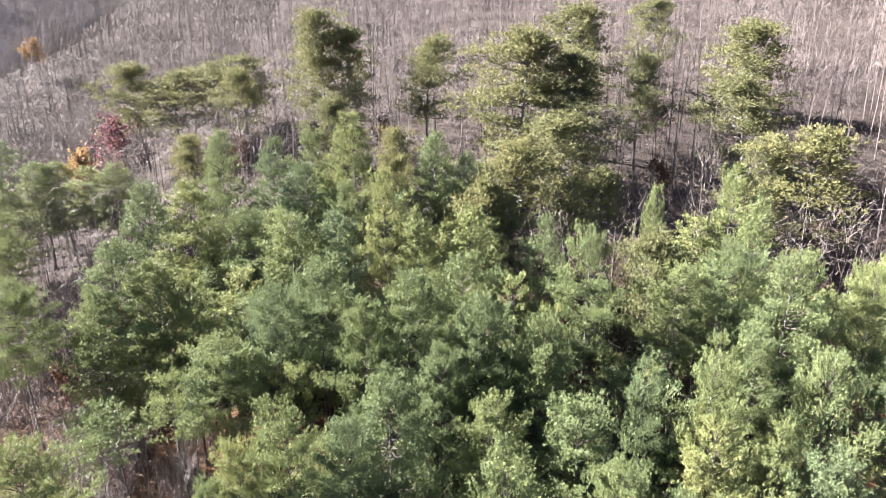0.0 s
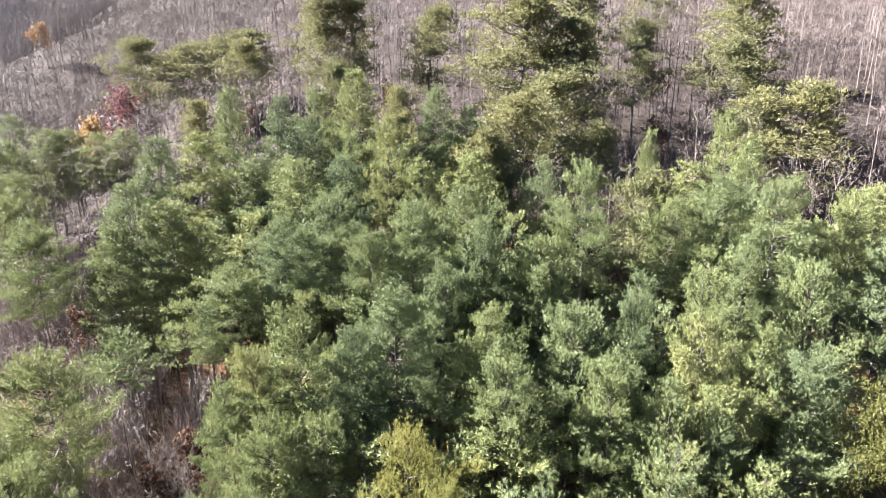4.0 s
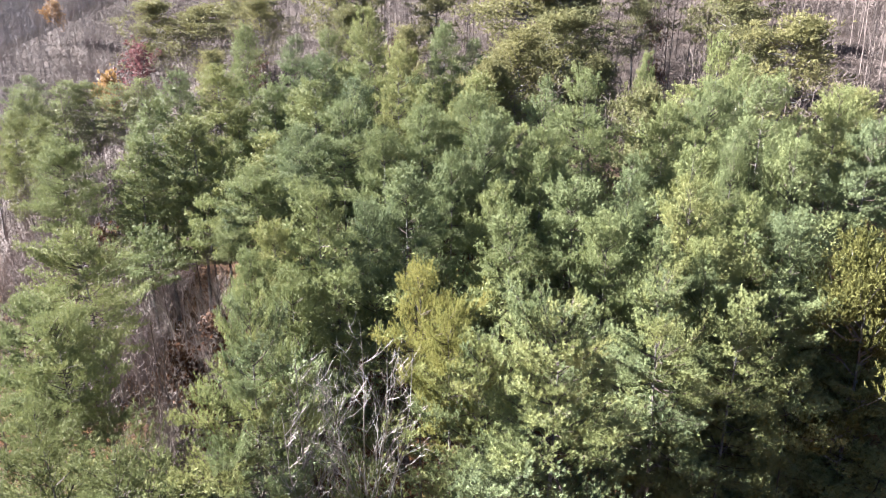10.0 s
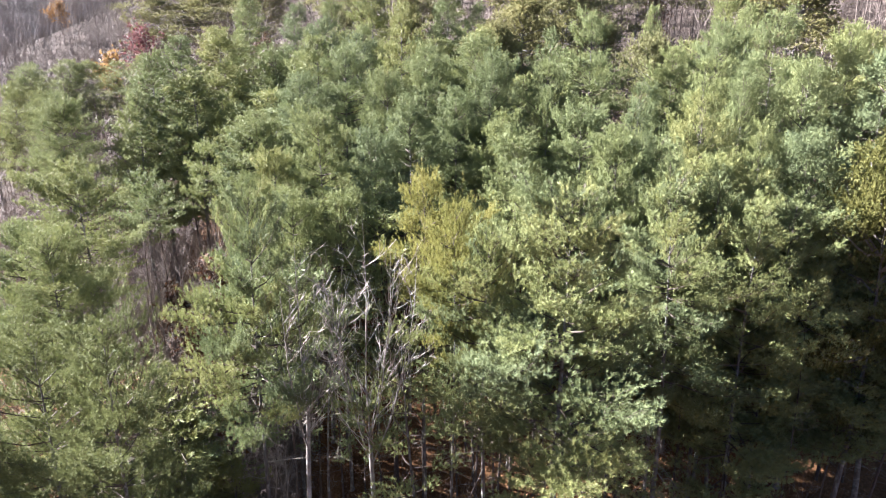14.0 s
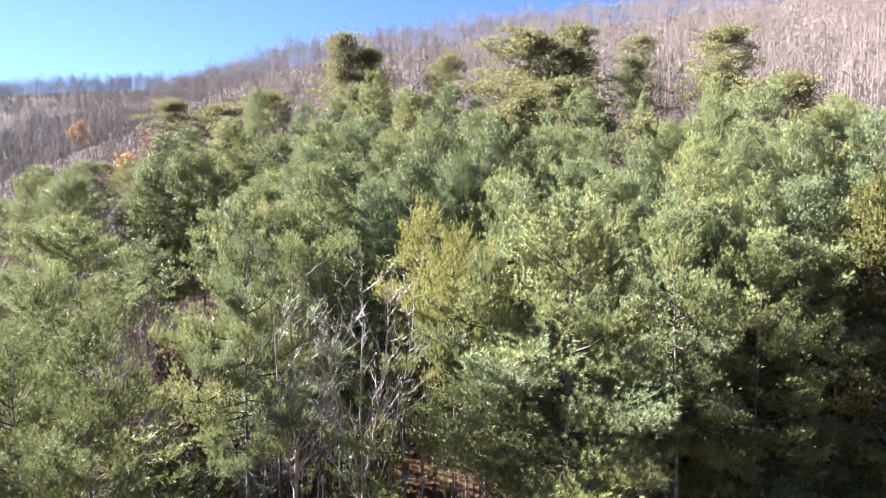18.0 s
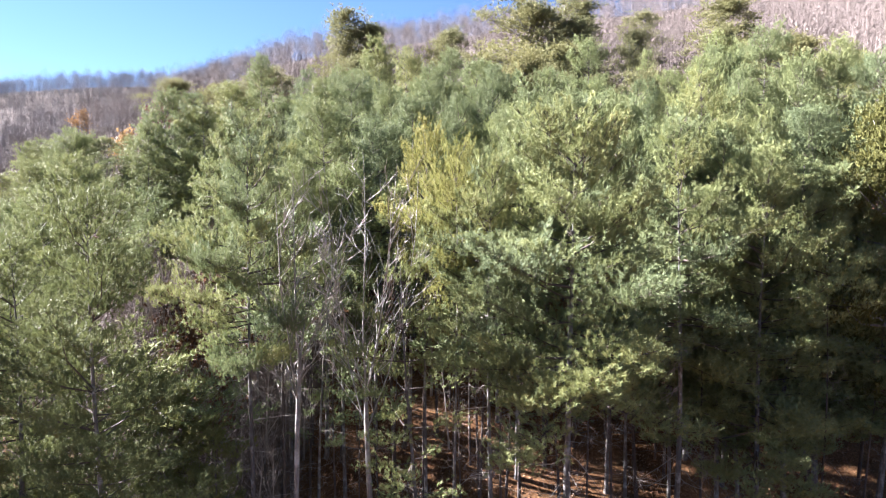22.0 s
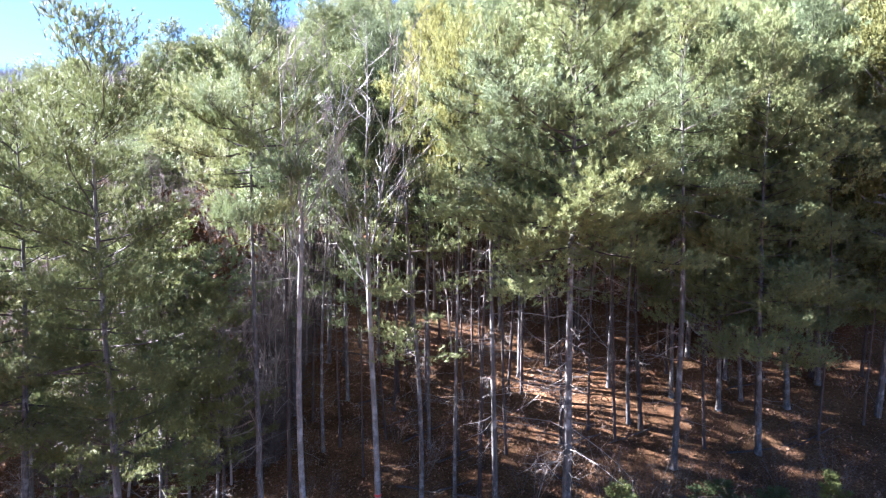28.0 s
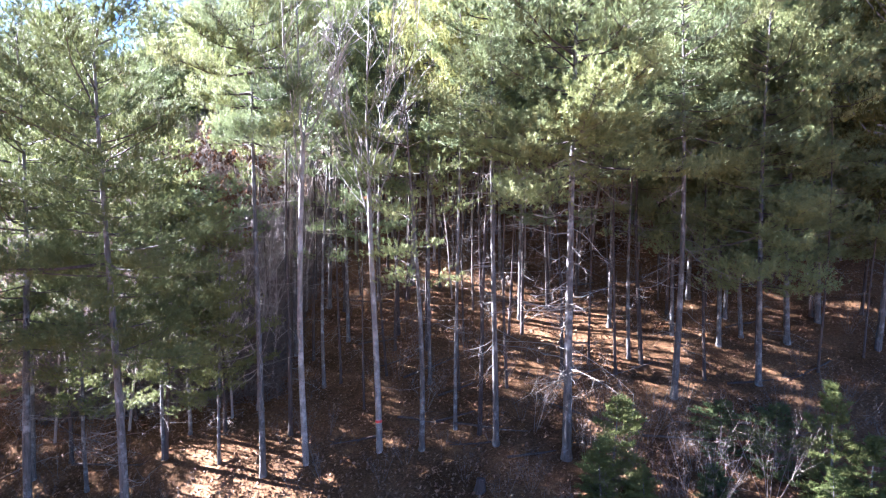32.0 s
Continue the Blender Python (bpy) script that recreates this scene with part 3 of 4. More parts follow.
FAR_LEFT = [(-56.6, 80.0, 17.0, 3.8), (-53.1, 84.0, 14.7, 3.4), (-51.0, 85.5, 13.0, 3.2), (-45.2, 82.0, 12.2, 3.2), (-50.7, 72.0, 15.2, 2.4), (-41.5, 80.0, 12.3, 3.0),
            (-49.7, 66.0, 18.3, 2.5), (-62.0, 78.0, 15.0, 3.4), (-72.2, 104.9, 15.0, 4.0)]
SCRUB = [
    (-48.2, 106.0, 16.5, 3.7), (-42.3, 106.0, 13.4, 5.0), (-36.6, 106.0, 12.0, 4.2), (-32.4, 108.0, 12.1, 4.7), (-16.6, 90.0, 20.1, 3.7), (-11.8, 90.0, 17.8, 3.0),
    (-1.8, 89.0, 15.8, 3.3), (8.7, 77.0, 20.5, 4.8), (17.9, 87.0, 18.6, 3.9), (14.2, 75.0, 17.8, 4.4), (36.7, 80.0, 17.4, 4.3), (33.3, 72.0, 15.0, 3.4),
    (33.5, 59.0, 16.4, 3.8), (32.1, 62.0, 14.5, 2.4), (23.9, 80.0, 14.8, 2.3), (13.2, 65.0, 16.5, 3.9), (7.3, 62.0, 16.2, 3.2), (3.4, 57.0, 15.6, 2.4),
    (16.2, 46.0, 16.9, 2.4), (-4.5, 66.0, 16.2, 2.1), (-11.8, 75.0, 15.8, 2.2), (-28.3, 95.0, 13.4, 2.8), (14.5, 60.0, 13.9, 2.4), (30.5, 99.3, 15, 3), (-31.0, 80.7, 12.0, 2.4),
]
FRONT = [(4.2, 16.6, 23.6, 3.4), (9.8, 20.0, 21.5, 2.7), (1.3, 17.8, 21.0, 2.4), (-8.9, 17.2, 24.2, 2.4)]
FRINGE = [(-12.1, 11.6, 22.6, 2.9), (-17.6, 14.6, 21.0, 3.0), (-19.8, 18.2, 20.0, 2.4)]
EDGE = [(14.0, 20.6, 20.3, 2.7), (13.1, 23.2, 19.9, 2.3), (16.6, 23.2, 18.5, 2.9), (18.9, 24.6, 17.6, 3.0), (22.5, 23.0, 16.5, 3.2)]
GOLD = [(-0.5, 19.2, 21.6, 1.7), (-1.8, 22.4, 21.2, 1.8)]
LOW = [(-14.0, 18.8, 13.5, 2.0), (-13.4, 20.4, 12.0, 1.8), (-16.6, 17.0, 12.5, 2.0), (-11.2, 18.2, 11.5, 1.7)]

FINE, NORMAL, COARSE = (0.155, 0.0145, 22), (0.175, 0.021, 16), (0.21, 0.038, 11)
tall = [tagged(white_pine(11 + k, (0.5, 0.57, 0.68, 0.6)[k], 0.6, 5, 0.17, dead=(46, 30, 24, 34)[k], boughs=True, girth=0.16, trunk_mat=TALL_BARK, needle=FINE, ragged=0.38), "tall white pine with grey-green tiered needles and a bare lower trunk", "pine tree", "pines of the stand") for k in range(4)]
upper = [tagged(white_pine(41 + k, (0.62, 0.66, 0.7, 0.64)[k], 0.58, 5, 0.19, dead=12, girth=0.145, needle=NORMAL), "white pine with a high rounded green crown inside the stand", "pine tree", "pines of the stand") for k in range(4)]
crowned = [tagged(white_pine(21 + k, 0.58, 0.58, 5, 0.2, dead=8, girth=0.145, needle=NORMAL), "white pine with a full rounded green crown inside the stand", "pine tree", "pines of the stand") for k in range(3)]
inner = [tagged(white_pine(31 + k, 0.34, 0.66, 5, 0.25, dead=2, girth=0.15, needle=COARSE), "white pine with a rounded soft green crown in the stand", "pine tree", "pines of the stand") for k in range(5)]
skirted = [tagged(white_pine(51 + k, 0.24, 0.62, 5, 0.21, dead=10, girth=0.145, needle=NORMAL, ragged=0.34), "white pine at the stand's edge, needled almost to the ground", "pine tree", "pines of the stand") for k in range(3)]
fringe = [tagged(white_pine(54 + k, 0.36, 0.76, 5, 0.2, mat=WARM, dead=26, girth=0.16, trunk_mat=TALL_BARK, needle=(0.165, 0.018, 17), ragged=0.42), "white pine with loose drooping sprays at the stand's open end", "pine tree", "pines of the stand") for k in range(3)]
low_pine = [tagged(white_pine(57 + k, 0.3, 0.9, 4, 0.28, mat=WARM, dead=16, girth=0.13, needle=(0.28, 0.045, 9), ragged=0.4), "short shaded pine with loose dark sprays at the stand's edge", "pine tree", "pines of the stand") for k in range(2)]
golden = [tagged(white_pine(61 + k, 0.72, 0.6, 5, 0.22, mat=YELLOW, dead=12, girth=0.15, top=2.4, needle=NORMAL, ragged=0.3, fan=0.5), "slender pine with yellowing needles high on a bare trunk", "pine tree", "yellowing pines") for k in range(2)]
scrub = [tagged(scrub_pine(71 + k), "scrub pine with an open olive-green crown on the slope", "pine tree", "scrub pines of the slope") for k in range(5)]
ochre = [tagged(scrub_pine(91, OCHRE), "layered pine with ochre-green needles in full sun", "pine tree", "yellowing pines")]
sparse = tagged(white_pine(95, 0.42, 1.5, 3, 0.24, dead=16, girth=0.12, needle=NORMAL), "slender pine with a few live sprays on its trunk", "pine tree", "poles in the stand")
pole = [tagged(white_pine(81 + k, 0.76, 0.9, 4, 0.34, dead=20, girth=0.10, needle=(0.3, 0.06, 6), trunk_mat=POLE_BARK), "thin suppressed pine with a small crown and dead side branches", "pine tree", "poles in the stand") for k in range(4)]

taken = []


def row(trees, spots, H=20, R=2.7):
    for k, (x, y, h, r) in enumerate(spots):
        stand(trees[k % len(trees)], x, y, r / R, h / H)
        taken.append((x, y, r))


row(tall, FRONT)
row(skirted, EDGE)
row(fringe, FRINGE)
row(low_pine, LOW)
row(golden, GOLD)
row(upper, [s for s in NEAR if s[0] < 10], 20, 2.85)
row(skirted, [s for s in NEAR if s[0] >= 10], 20, 2.95)
row(crowned, MID, 20, 2.9)
row(inner, BACK, 20, 2.8)
row(crowned, LEFT)
row(inner, FAR_LEFT)
row(ochre, [(20.6, 22.2, 20.5, 2.6)], 15, 3.2)
row(scrub, SCRUB, 15, 2.9)

# shorter pines that fill the gaps of the stand
filler = [tagged(white_pine(111 + k, 0.42, 0.8, 5, 0.28, dead=5, girth=0.13, needle=(0.27, 0.06, 6)), "shorter white pine wedged between taller ones", "pine tree", "pines of the stand") for k in range(3)]
fill = 0
for k in range(2500):
    y = rnd.uniform(46, 66)
    x = rnd.uniform(-25 + 0.1 * (y - 23), 28 - 0.6 * max(0, y - 40))
    if fill < 30 and not (-28 < x < -10.5 and y < 41) and not (6 < x < 20 and y > 42) and all((x - a) ** 2 + (y - b) ** 2 > 2.6 ** 2 for a, b, r in taken):
        stand(filler[k % 3], x, y, rnd.uniform(0.7, 0.95), rnd.uniform(0.62, 0.78))
        taken.append((x, y, 2.4))
        fill += 1


def clear_of(x, y, gap):
    return all((x - a) ** 2 + (y - b) ** 2 > (gap * r) ** 2 for a, b, r in taken)


# slender pines along the front, and thin stems between the tall ones
SLIM = [(-13.9, 18.8, 15), (-18.6, 19.2, 15), (-8.3, 19.6, 19), (-2.0, 18.0, 18), (0.6, 18.6, 17), (-7.3, 29.1, 17), (-3.8, 26.5, 17), (-8.3, 24.8, 17),
        (3.2, 25.6, 17), (1.0, 25.4, 17), (8.4, 22.8, 15), (8.9, 22.4, 16), (14.5, 23.8, 16), (18.8, 25.1, 16), (-16.8, 21.9, 12), (-11.7, 20.4, 12), (-7.3, 22.7, 16), (4.9, 27.7, 17), (11.3, 26.0, 17), (-3.5, 29.9, 16), (-8.0, 32.7, 16)]
for k, (x, y, h) in enumerate(SLIM):
    stand(sparse if k in (3, 10, 12, 16) else pole[k % 4], x, y, rnd.uniform(0.8, 1.25), h / 20, tilt=(rnd.gauss(0, 0.7), -3.0 if k == 4 else rnd.gauss(0, 0.9)))
    taken.append((x, y, 2.0))
poles = []
for k in range(1200):
    x, y = rnd.uniform(-24, 30), rnd.uniform(20.5, 46)
    if len(poles) < 125 and not (-24 < x < -10.5 and 20 < y < 38) and clear_of(x, y, 0.33) and all((x - a) ** 2 + (y - b) ** 2 > 1.7 for a, b in poles):
        poles.append((x, y))
        stand(pole[k % 4], x, y, rnd.uniform(0.5, 0.95), rnd.uniform(0.5, 0.8), tilt=(rnd.gauss(0, 1.5), rnd.gauss(0, 1.5)))

# bare hardwoods
hard = [tagged(bare_tree(101 + k, 15, twig=8), "leafless grey hardwood with fine upswept twigs", "bare tree", "bare hardwoods of the slope") for k in range(6)]
bent = [tagged(bare_tree(121 + k, 13, lean=-0.5, twig=9, mat=LEAN_WOOD), "leafless pale hardwood leaning downhill", "bare tree", "bare hardwoods of the slope") for k in range(3)]
pale = [tagged(pale_tree(3, 5, 14.0), "leafless pale-barked tree with forked stems among pines", "bare tree", "pale bare trees"),
        tagged(pale_tree(8, 6, 11.6), "leafless pale tree with a vase of arching branches", "bare tree", "pale bare trees")]
stand(pale[0], -7.1, 17.6, 1.0, 1.0, 40)
vase = stand(pale[1], -3.9, 18.1, 1.0, 1.02, 10)
ring = Shape()
ring.tube(np.array([rise(z, 8) for z in (1.38, 1.44, 1.5)]), (0.1535, 0.1525, 0.1515), 8)
part("paint_mark", ring, MARK, vase, "faded red paint mark on the trunk")
taken += [(-7.4, 19.8, 2.5), (-4.4, 18.2, 2.5)]
for x, y, h in ((-14.6, 23.5, 9.5), (-16.4, 25.0, 10), (-12.6, 23.2, 8.5), (-15.2, 27.5, 11), (-17.6, 28.6, 11.5), (-13.4, 29.5, 10.5), (-11.6, 21.2, 8), (-18.6, 23.2, 8.5),
                (-16.0, 30.5, 11), (-18.6, 33.0, 12), (-20.4, 31.0, 11), (-17.0, 35.0, 12), (-14.2, 32.6, 11), (-20.0, 35.4, 12), (-22.0, 29.0, 10.5), (-15.4, 25.6, 9), (-17.8, 26.4, 10), (-13.2, 27.4, 9.5), (-16.6, 32.6, 11.5), (-19.2, 29.6, 10.5), (-14.6, 35.4, 11), (-21.6, 33.4, 11.5), (-19.6, 27.0, 10), (-24.0, 36.5, 12), (-27.5, 39.5, 13), (-29.5, 45.0, 13), (-11.5, 33.5, 12), (8.6, 33.8, 14), (-2.0, 34.2, 13)):
    stand(hard[int(h * 2) % 6], x, y, h / 15, h / 15)
    taken.append((x, y, 2.2))
for k in range(70):
    x, y = rnd.uniform(-22, -9.5), rnd.uniform(20.5, 42)
    if k < 66:
        h = rnd.uniform(5, 9.5)
        stand(hard[k % 6], x, y, h / 14, h / 15)
LEANING = ((15.5, 54.5), (17.8, 57.0), (19.6, 53.2), (21.4, 56.6), (18.2, 60.5), (22.6, 60.0), (25.2, 57.4), (16.2, 63.0), (24.4, 64.0), (27.4, 61.2), (21.0, 66.0), (28.6, 66.4))
for k, (x, y) in enumerate(LEANING):
    stand(bent[k % 3], x, y, 0.85 + 0.02 * k, 0.8, -30 + 11 * k % 60)
    taken.append((x, y, 2.0))
GREY = ((-33.5, 32.0), (-37.0, 36.5), (-30.8, 37.0), (-36.0, 43.5), (-41.0, 45.0), (-31.5, 50.5), (-39.5, 52.0), (-44.5, 58.0), (-40.0, 62.5), (-30.0, 56.5), (-27.8, 33.4), (-46.5, 50.0))
for k, (x, y) in enumerate(GREY):
    stand(hard[k % 6], x, y, 0.85, 0.85)
    taken.append((x, y, 2.4))
spots = []
for k in range(2600):
    x, y = rnd.uniform(-62, 75), rnd.uniform(28, 112)
    if clear_of(x, y, 0.8):
        spots.append((x, y))
        taken.append((x, y, 2.6))
spots.sort(key=lambda p: p[1] + 0.3 * abs(p[0]))
behind = spots[150:]
for k, (x, y) in enumerate(spots[:150]):
    lean_here = 14 < x < 36 and 50 < y < 72
    s = rnd.uniform(0.6, 0.95) if y > 60 or x < -30 else rnd.uniform(0.5, 0.8)
    stand(bent[k % 3] if lean_here and k % 2 else hard[k % 6], x, y, s, s * rnd.uniform(0.85, 1.1), rnd.uniform(-40, 40) if lean_here else None)

# pines added out of view beyond the hollow, to shade the stand's edge
row(skirted, [(-27.5, 15.5, 21.5, 3.2), (-28.5, 19.0, 20.5, 3.0), (-26.6, 21.8, 8.0, 2.4), (-28.6, 24.4, 9.5, 2.8), (-31.5, 13.5, 30.0, 3.4), (-33.5, 17.5, 32.0, 3.4), (-25.5, 12.5, 15.0, 3.2), (-26.0, 17.0, 15.0, 3.2), (-27.0, 9.5, 16.0, 3.2)])
# coloured trees
red = tagged(bare_tree(151, 12, twig=5, leaf=RED_LEAF, leafy=13), "small hardwood with dark red leaves at the edge of the pines", "tree")
orange = tagged(bare_tree(152, 9, twig=5, leaf=ORANGE_LEAF, leafy=14), "small hardwood with bright orange leaves beside pines", "tree")
rust = tagged(bare_tree(153, 10, twig=5, leaf=RUST_LEAF), "small oak with withered rust-brown leaves", "tree", "rust-leaved oaks")
stand(red, -47.1, 92.0, 1.5, 1.25)
stand(orange, -49.0, 88.5, 1.3, 1.4)
stand(orange, -105.8, 176.0, 1.6, 1.3)
for x, y in ((-8, 84), (-27, 84), (27, 82), (-32, 50), (24, 70), (-66, 210)):
    stand(rust, x, y, 0.9, 0.9)
for x, y in ((-13.2, 24.6), (-15.8, 28.4), (-12.8, 31.0), (-18.0, 31.4), (-16.2, 34.2), (-28.5, 53.0)):
    stand(rust, x, y, 0.85, 1.0)

for ob in [sparse] + filler + tall + crowned + upper + ochre + inner + skirted + fringe + low_pine + golden + scrub + pole + hard + bent + pale + [red, orange, rust]:
    drop(ob)

# the wooded hill behind
far, dull = Shape(), Shape()
rng = np.random.default_rng(9)
patterns = []
for k in range(8):
    s = Shape()
    h, wide = rng.uniform(12, 16), rng.uniform(2.2, 3.2)
    trunk = limb((0, 0, 0), rng.uniform(0, 6.28), radians(88), h * 0.9, 0.02, 3, 0.03, rng)
    s.tube(trunk, (0.07, 0.055, 0.04, 0.012), 3)
    m = 9
    u = rng.uniform(0.4, 0.9, m)
    a = np.stack([np.interp(u * 3, range(4), trunk[:, c]) for c in range(3)], 1)
    r = rng.normal(size=(m, 3))
    r[:, 2] = 0.6 + 0.4 * abs(r[:, 2])
    s.slivers(a, a + unit(r) * (wide * 1.1), 0.06, rng)
    # a rounded crown of fine twigs that point up and outwards
    m = 215
    q = unit(rng.normal(size=(m, 3))) * (wide, wide, h * 0.3) * (rng.uniform(0.15, 1.0, (m, 1)) ** 0.5) + (0, 0, h * 0.68)
    way = q * (0.22, 0.22, 0.0) + (0, 0, 0.55) + rng.normal(size=(m, 3)) * 0.5
    s.slivers(q - way * 0.5, q + way * 0.6, 0.034, rng)
    patterns.append((np.concatenate(s.v), np.concatenate(s.f)))


def wood(far, n, x0, x1, y0, y1, size, keep):
    for k in range(n):
        x, y = rng.uniform(x0, x1), rng.uniform(y0, y1)
        if keep(x, y):
            v, f = patterns[rng.integers(0, 8)]
            a, s = rng.uniform(0, 6.28), size * rng.uniform(0.75, 1.2)
            c, q = math.cos(a) * s, math.sin(a) * s
            far.add(np.stack((v[:, 0] * c - v[:, 1] * q + x, v[:, 0] * q + v[:, 1] * c + y, v[:, 2] * s + ground_z(x, y)), 1), f)


# the side whose trees take the twig colour darkened for shade and haze
def shade_toned_side(x, y):
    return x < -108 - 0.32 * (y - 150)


for x, y in behind:
    wood(far, 1, x, x + 0.01, y, y + 0.01, 0.95, lambda x, y: True)
wood(far, 7000, -230, 230, 100, 360, 1.0, lambda x, y: abs(x) < 90 + 0.78 * y and not shade_toned_side(x + rng.normal() * 16, y) and not (-62 < x < 75 and y < 112))
wood(far, 90, -78, -54, 86, 112, 0.85, lambda x, y: True)
wood(dull, 3200, -350, -80, 110, 360, 1.05, lambda x, y: shade_toned_side(x + rng.normal() * 16, y) and x > -90 - 0.78 * y)
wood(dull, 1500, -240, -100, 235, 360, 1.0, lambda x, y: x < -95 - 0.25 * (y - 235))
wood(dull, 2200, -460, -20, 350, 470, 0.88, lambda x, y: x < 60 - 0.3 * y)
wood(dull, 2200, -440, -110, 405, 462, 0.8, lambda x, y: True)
tagged(new("far_woods", far.mesh("far_woods", FAR_WOOD)), "leafless grey-brown hardwood forest covering the hill", "forest", kind="stuff")
# low brush between the hardwoods
low = Shape()
for n, x0, x1, y0, y1, tallest, thick in ((80000, -160, -50, 95, 235, 2.6, 0.09), (90000, -130, 130, 48, 225, 2.2, 0.045), (80000, -22.5, -9.5, 22, 42, 4.5, 0.03), (50000, -50, -22, 24, 66, 4.5, 0.034)):
    hx, hy = rng.uniform(x0, x1, n), y0 + (y1 - y0) * rng.uniform(0, 1, n) ** 1.4
    ok = (np.abs(hx) < 22 + 0.72 * hy) & ~((np.abs(hx + 1) < 24) & (hy > 42) & (hy < 64)) & ~((hx > -9) & (hx < 34) & (hy < 52))
    hx, hy = hx[ok], hy[ok]
    foot = np.array([(x, y, floor_z(x, y)) for x, y in zip(hx, hy)])
    foot[:, 2] += tallest * rng.uniform(0, 0.85, len(hx)) ** 1.7
    way = rng.normal(size=foot.shape) * (0.6, 0.6, 0.35) + (0, 0, 0.55)
    low.slivers(foot, foot + way * rng.uniform(0.6, 1.6, (len(hx), 1)), thick, rng)
tagged(new("brush", low.mesh("brush", BRUSH_WOOD)), "low brown leafless brush on the slope", "brush", kind="stuff")
# thickets of thin grey stems in the hollow beside the stand
thicket = Shape()
for n, x0, x1, y0, y1, tallest in ((1300, -36, -25.5, 39, 55, 5.0), (150, -23, -19.5, 40, 50, 3.6), (900, -55, -40, 56, 74, 6.5)):
    hx, hy = rng.uniform(x0, x1, n), rng.uniform(y0, y1, n)
    foot = np.array([(x, y, floor_z(x, y) - 0.1) for x, y in zip(hx, hy)])
    way = rng.normal(size=foot.shape) * (0.22, 0.22, 0) + (0, 0, 1)
    shoot = way * (tallest * rng.uniform(0.45, 1.0, n))[:, None]
    thicket.slivers(foot, foot + shoot, 0.085, rng)
    for k in range(14):
        q = foot + shoot * rng.uniform(0.25, 0.92, (n, 1))
        thicket.slivers(q, q + rng.normal(size=q.shape) * (0.5, 0.5, 0.2) + (0, 0, 0.55), 0.034, rng)
tagged(new("thicket", thicket.mesh("thicket", LEAN_WOOD)), "dense leafless thicket of thin grey-brown stems beside the pines", "brush", kind="stuff")
# shade and haze across the hollow come from this twig colour
tagged(new("shaded_woods", dull.mesh("shaded_woods", SHADE_TONED_WOOD)), "leafless forest on the slope across the hollow, colour greyed for shade", "forest", kind="stuff")


# ---- undergrowth and floor at the foot of the stand ----
def bare_shrub(seed, h=2.4):
    rng = np.random.default_rng(seed)
    bush, wood_, fine = new("bare_shrub"), Shape(), Shape()
    for k in range(7):
        a, lean_ = rng.uniform(0, 6.28), rng.uniform(0.15, 0.7)
        tips = []
        one = Shape()
        grow(one, rng, np.array((0.1 * math.cos(a), 0.1 * math.sin(a), -0.1)), np.array((lean_ * math.cos(a), lean_ * math.sin(a), 1.0)), h * rng.uniform(0.6, 1.1), 0.011, 0, 1, tips, 1.1, (4, 7), 3)
        for pts in tips:
            q = pts[rng.integers(0, len(pts), 5)]
            one.slivers(q, q + rng.normal(size=(5, 3)) * 0.2 + (0, 0, 0.15), 0.010, rng)
        part("stem", one, BRUSH_WOOD, bush)
    return tagged(bush, "leafless shrub of thin grey stems in brown litter", "shrub", "bare shrubs")


shrubs = [bare_shrub(201 + k) for k in range(4)]
for k in range(120):
    x, y = rnd.uniform(-24, 22), rnd.uniform(12, 30)
    if k < 10:
        x, y = rnd.uniform(2, 16), rnd.uniform(12.5, 21)
    s = rnd.uniform(0.45, 1.0) * (1.3 if x > 5 and y < 18 else 1)
    stand(shrubs[k % 4], x, y, s, s)
BRUSHY = ((8.4, 12.8, 1.7), (9.6, 13.4, 1.2), (11.2, 13.4, 1.6), (14.4, 15.5, 1.3), (7.2, 14.4, 1.2), (3.0, 18.5, 1.3), (6.2, 18.6, 1.3))
for k, (x, y, s) in enumerate(BRUSHY):
    stand(shrubs[k % 4], x, y, s, s)

# the second pattern has shade put into its needle colour
young = [white_pine(221 + k, 0.05, 1.7, 6, 0.5, mat=SAPLING if k == 0 else SAPLING_SHADE, dead=0, girth=0.2, needle=(0.75, 0.11, 8), ragged=0.35) for k in range(2)]
tagged(young[0], "young pine with fresh yellow-green needles among brush", "pine sapling", "pine saplings")
tagged(young[1], "young pine at the foot of the stand, green darkened for shade", "pine sapling", "pine saplings")
SAPLINGS = ((0, 5.6, 14.4, 4.0, 1.0), (0, 4.9, 13.2, 2.8, 0.8), (0, 13.5, 13.6, 4.4, 0.9), (0, 14.4, 12.6, 2.8, 0.8), (1, 12.2, 15.0, 3.0, 1.0), (1, 10.6, 16.4, 2.4, 0.9),
            (0, 6.4, 12.8, 2.2, 0.7), (1, 9.0, 13.4, 1.8, 0.7), (0, 12.8, 12.2, 2.0, 0.6))
for k, x, y, h, r in SAPLINGS:
    stand(young[k], x, y, r / 3, h / 20)


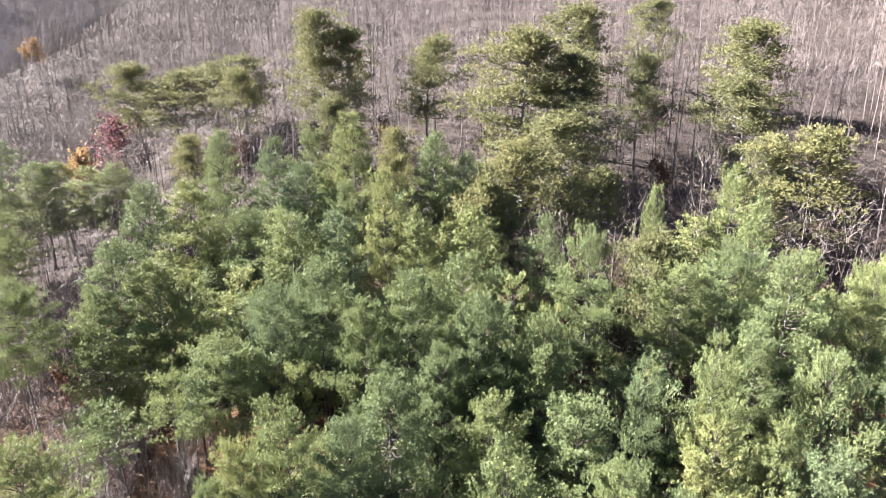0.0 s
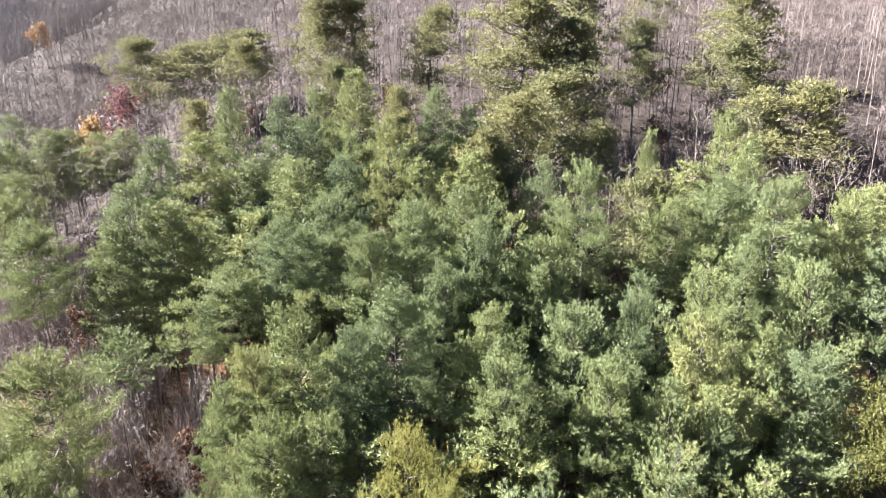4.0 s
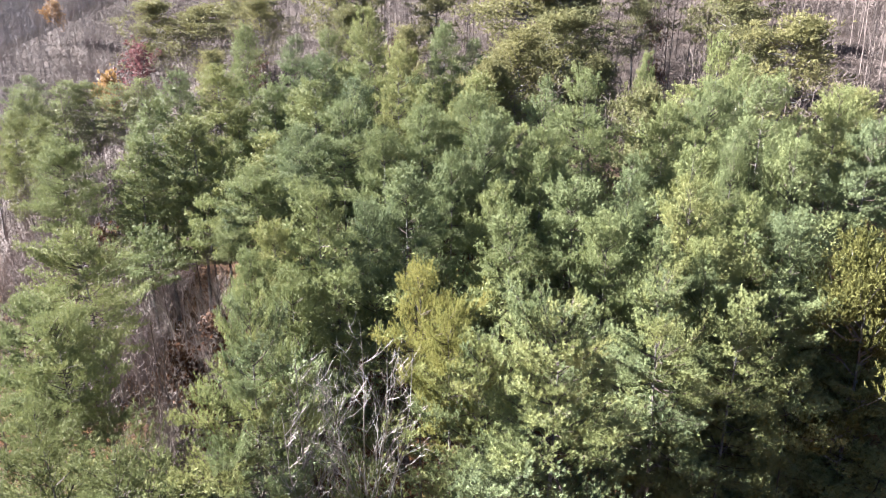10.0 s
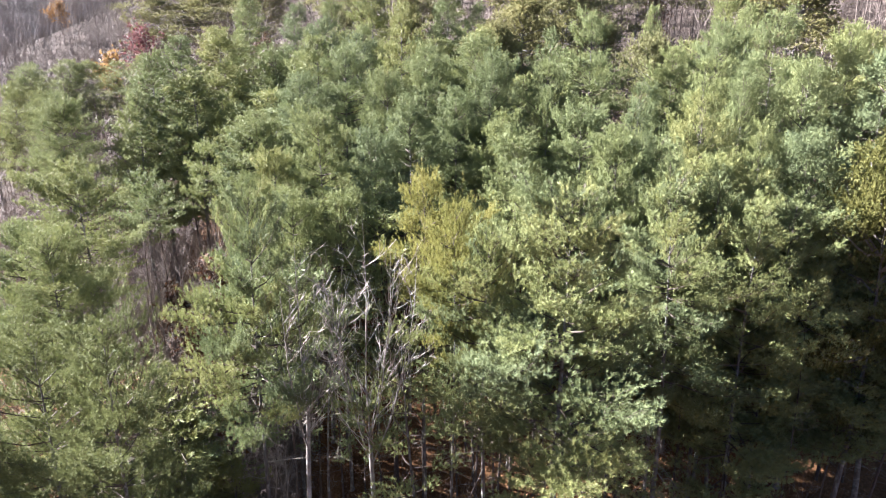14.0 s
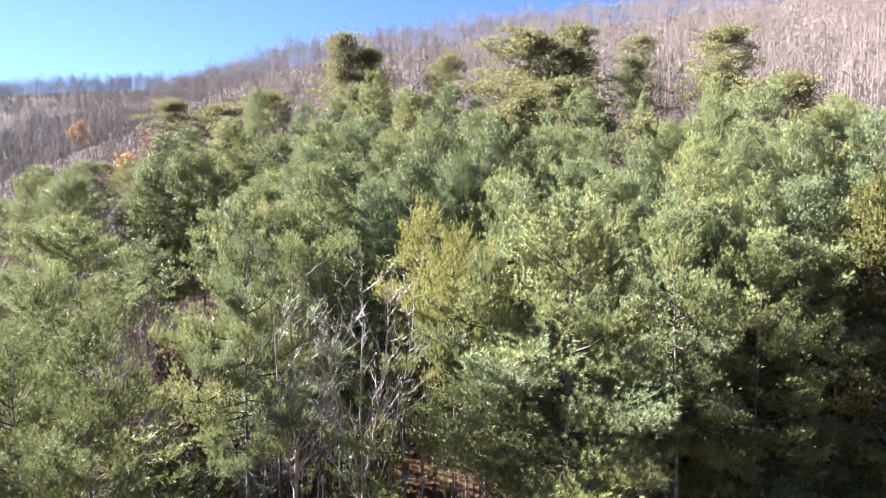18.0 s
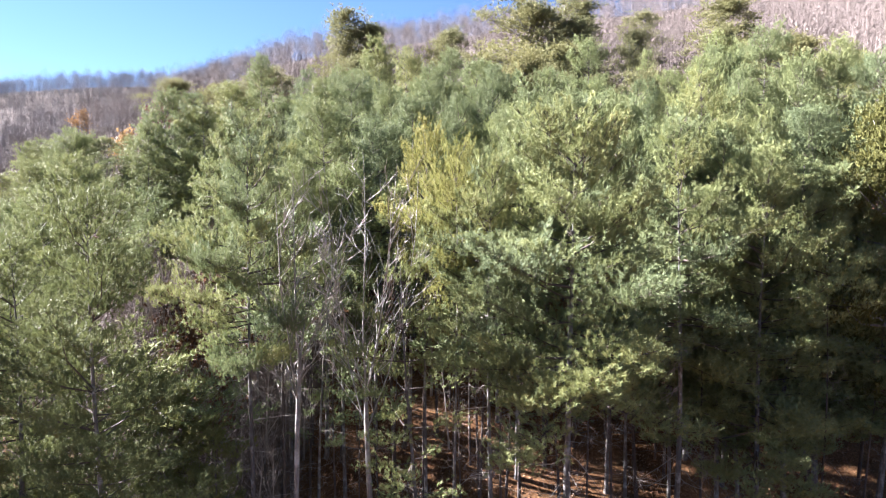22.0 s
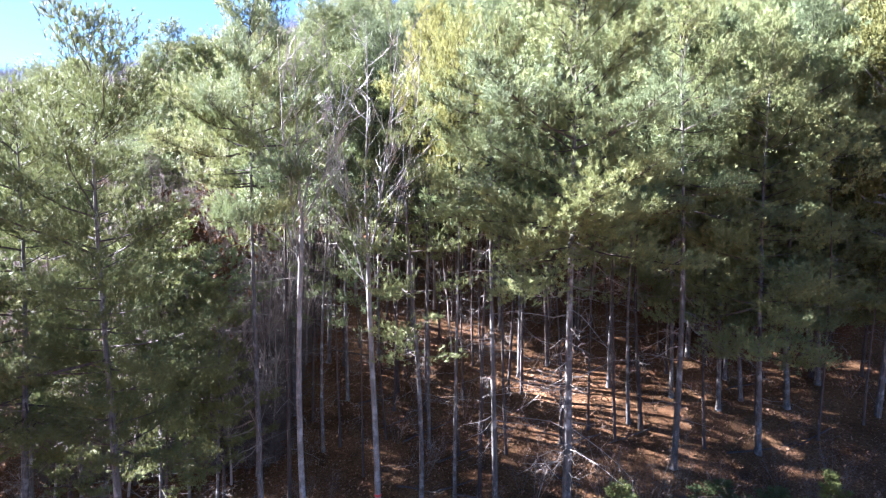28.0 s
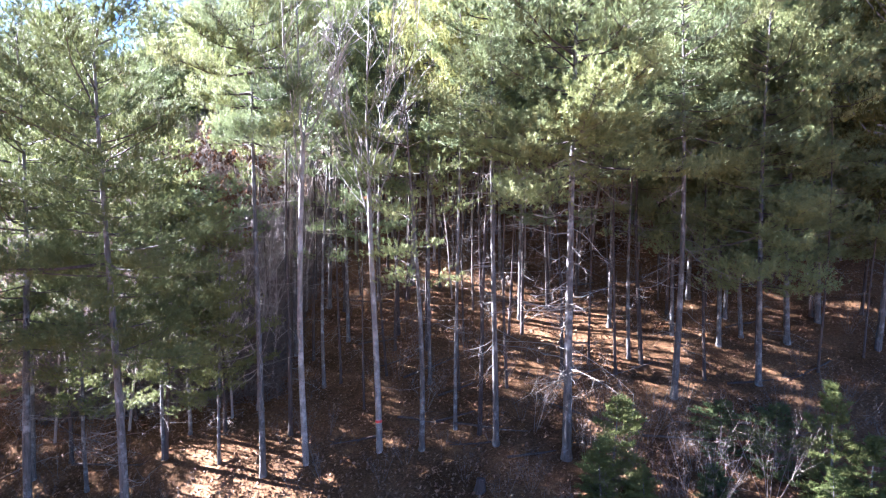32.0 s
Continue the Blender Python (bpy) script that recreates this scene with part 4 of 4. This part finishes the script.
def fallen_branch(seed):
    rng = np.random.default_rng(seed)
    log, wood_ = new("fallen_branch"), Shape()
    ln = rng.uniform(2.0, 4.5)
    pts = limb((-ln / 2, 0, 0.06), 0.0, 0.0, ln, 0.05, 5, 0.05, rng)
    wood_.tube(pts, np.linspace(0.06, 0.018, 6), 6, True)
    part("stick", wood_, POLE_BARK, log)
    for k in range(5):
        t = Shape()
        p = pts[rng.integers(1, 6)]
        t.tube(np.array((p, p + rng.normal(size=3) * (0.3, 0.4, 0.15) + (0.3, 0, 0.2), p + rng.normal(size=3) * (0.4, 0.5, 0.1) + (0.7, 0, 0.35))), (0.02, 0.012, 0.006), 3)
        part("twig", t, POLE_BARK, log)
    return tagged(log, "fallen grey branch lying on the leaf litter", "fallen branch", "fallen branches")


logs = [fallen_branch(231 + k) for k in range(3)]
for k in range(30):
    x, y = rnd.uniform(-20, 17), rnd.uniform(16.5, 31)
    slope = math.degrees(math.atan(floor_z(x, y + 0.5) - floor_z(x, y - 0.5)))
    copy_thing(logs[k % 3], pose(x, y, floor_z(x, y) + 0.02, slope, 0, 0) @ pose(0, 0, 0, 0, 0, rnd.uniform(-35, 35) + 180 * (k % 2)))
for ob in shrubs + young + logs:
    drop(ob)

# fallen leaves
rng = np.random.default_rng(17)
leaves = Shape()
n = 34000
lx, ly = rng.uniform(-26, 24, n), 10 + 34 * rng.uniform(0, 1, n) ** 1.3
lp = np.array([(x, y, floor_z(x, y) + 0.02) for x, y in zip(lx, ly)])
a = rng.uniform(0, 6.28, n)
d = np.stack((np.cos(a), np.sin(a), rng.normal(0.1, 0.4, n)), 1) * rng.uniform(0.04, 0.10, (n, 1))
e = np.stack((-np.sin(a), np.cos(a), rng.normal(0.0, 0.4, n)), 1) * rng.uniform(0.025, 0.055, (n, 1))
up = np.array((0, 0, 0.05))
leaves.add(np.stack((lp - d, lp + e + up, lp + d + up, lp - e), 1).reshape(-1, 3), np.concatenate((np.arange(n)[:, None] * 4 + (0, 1, 2), np.arange(n)[:, None] * 4 + (0, 2, 3))))
tagged(new("fallen_leaves", leaves.mesh("fallen_leaves", DRY_LEAF)), "brown and tan fallen leaves strewn over the ground", "leaf litter", kind="stuff")

# a cut stump
STUMP_XY = (0.5, 15.1)
stump = tagged(new("stump"), "old grey cut stump in the leaf litter", "stump")
body = Shape()
body.tube(((0, 0, -0.15), (0, 0, 0.05), (0.01, 0, 0.3), (0.02, 0.01, 0.48)), (0.30, 0.24, 0.19, 0.175), 11, True)
part("wood", body, POLE_BARK, stump, "", True)
stump.matrix_basis = pose(STUMP_XY[0], STUMP_XY[1], floor_z(*STUMP_XY), 0, 3, 20)
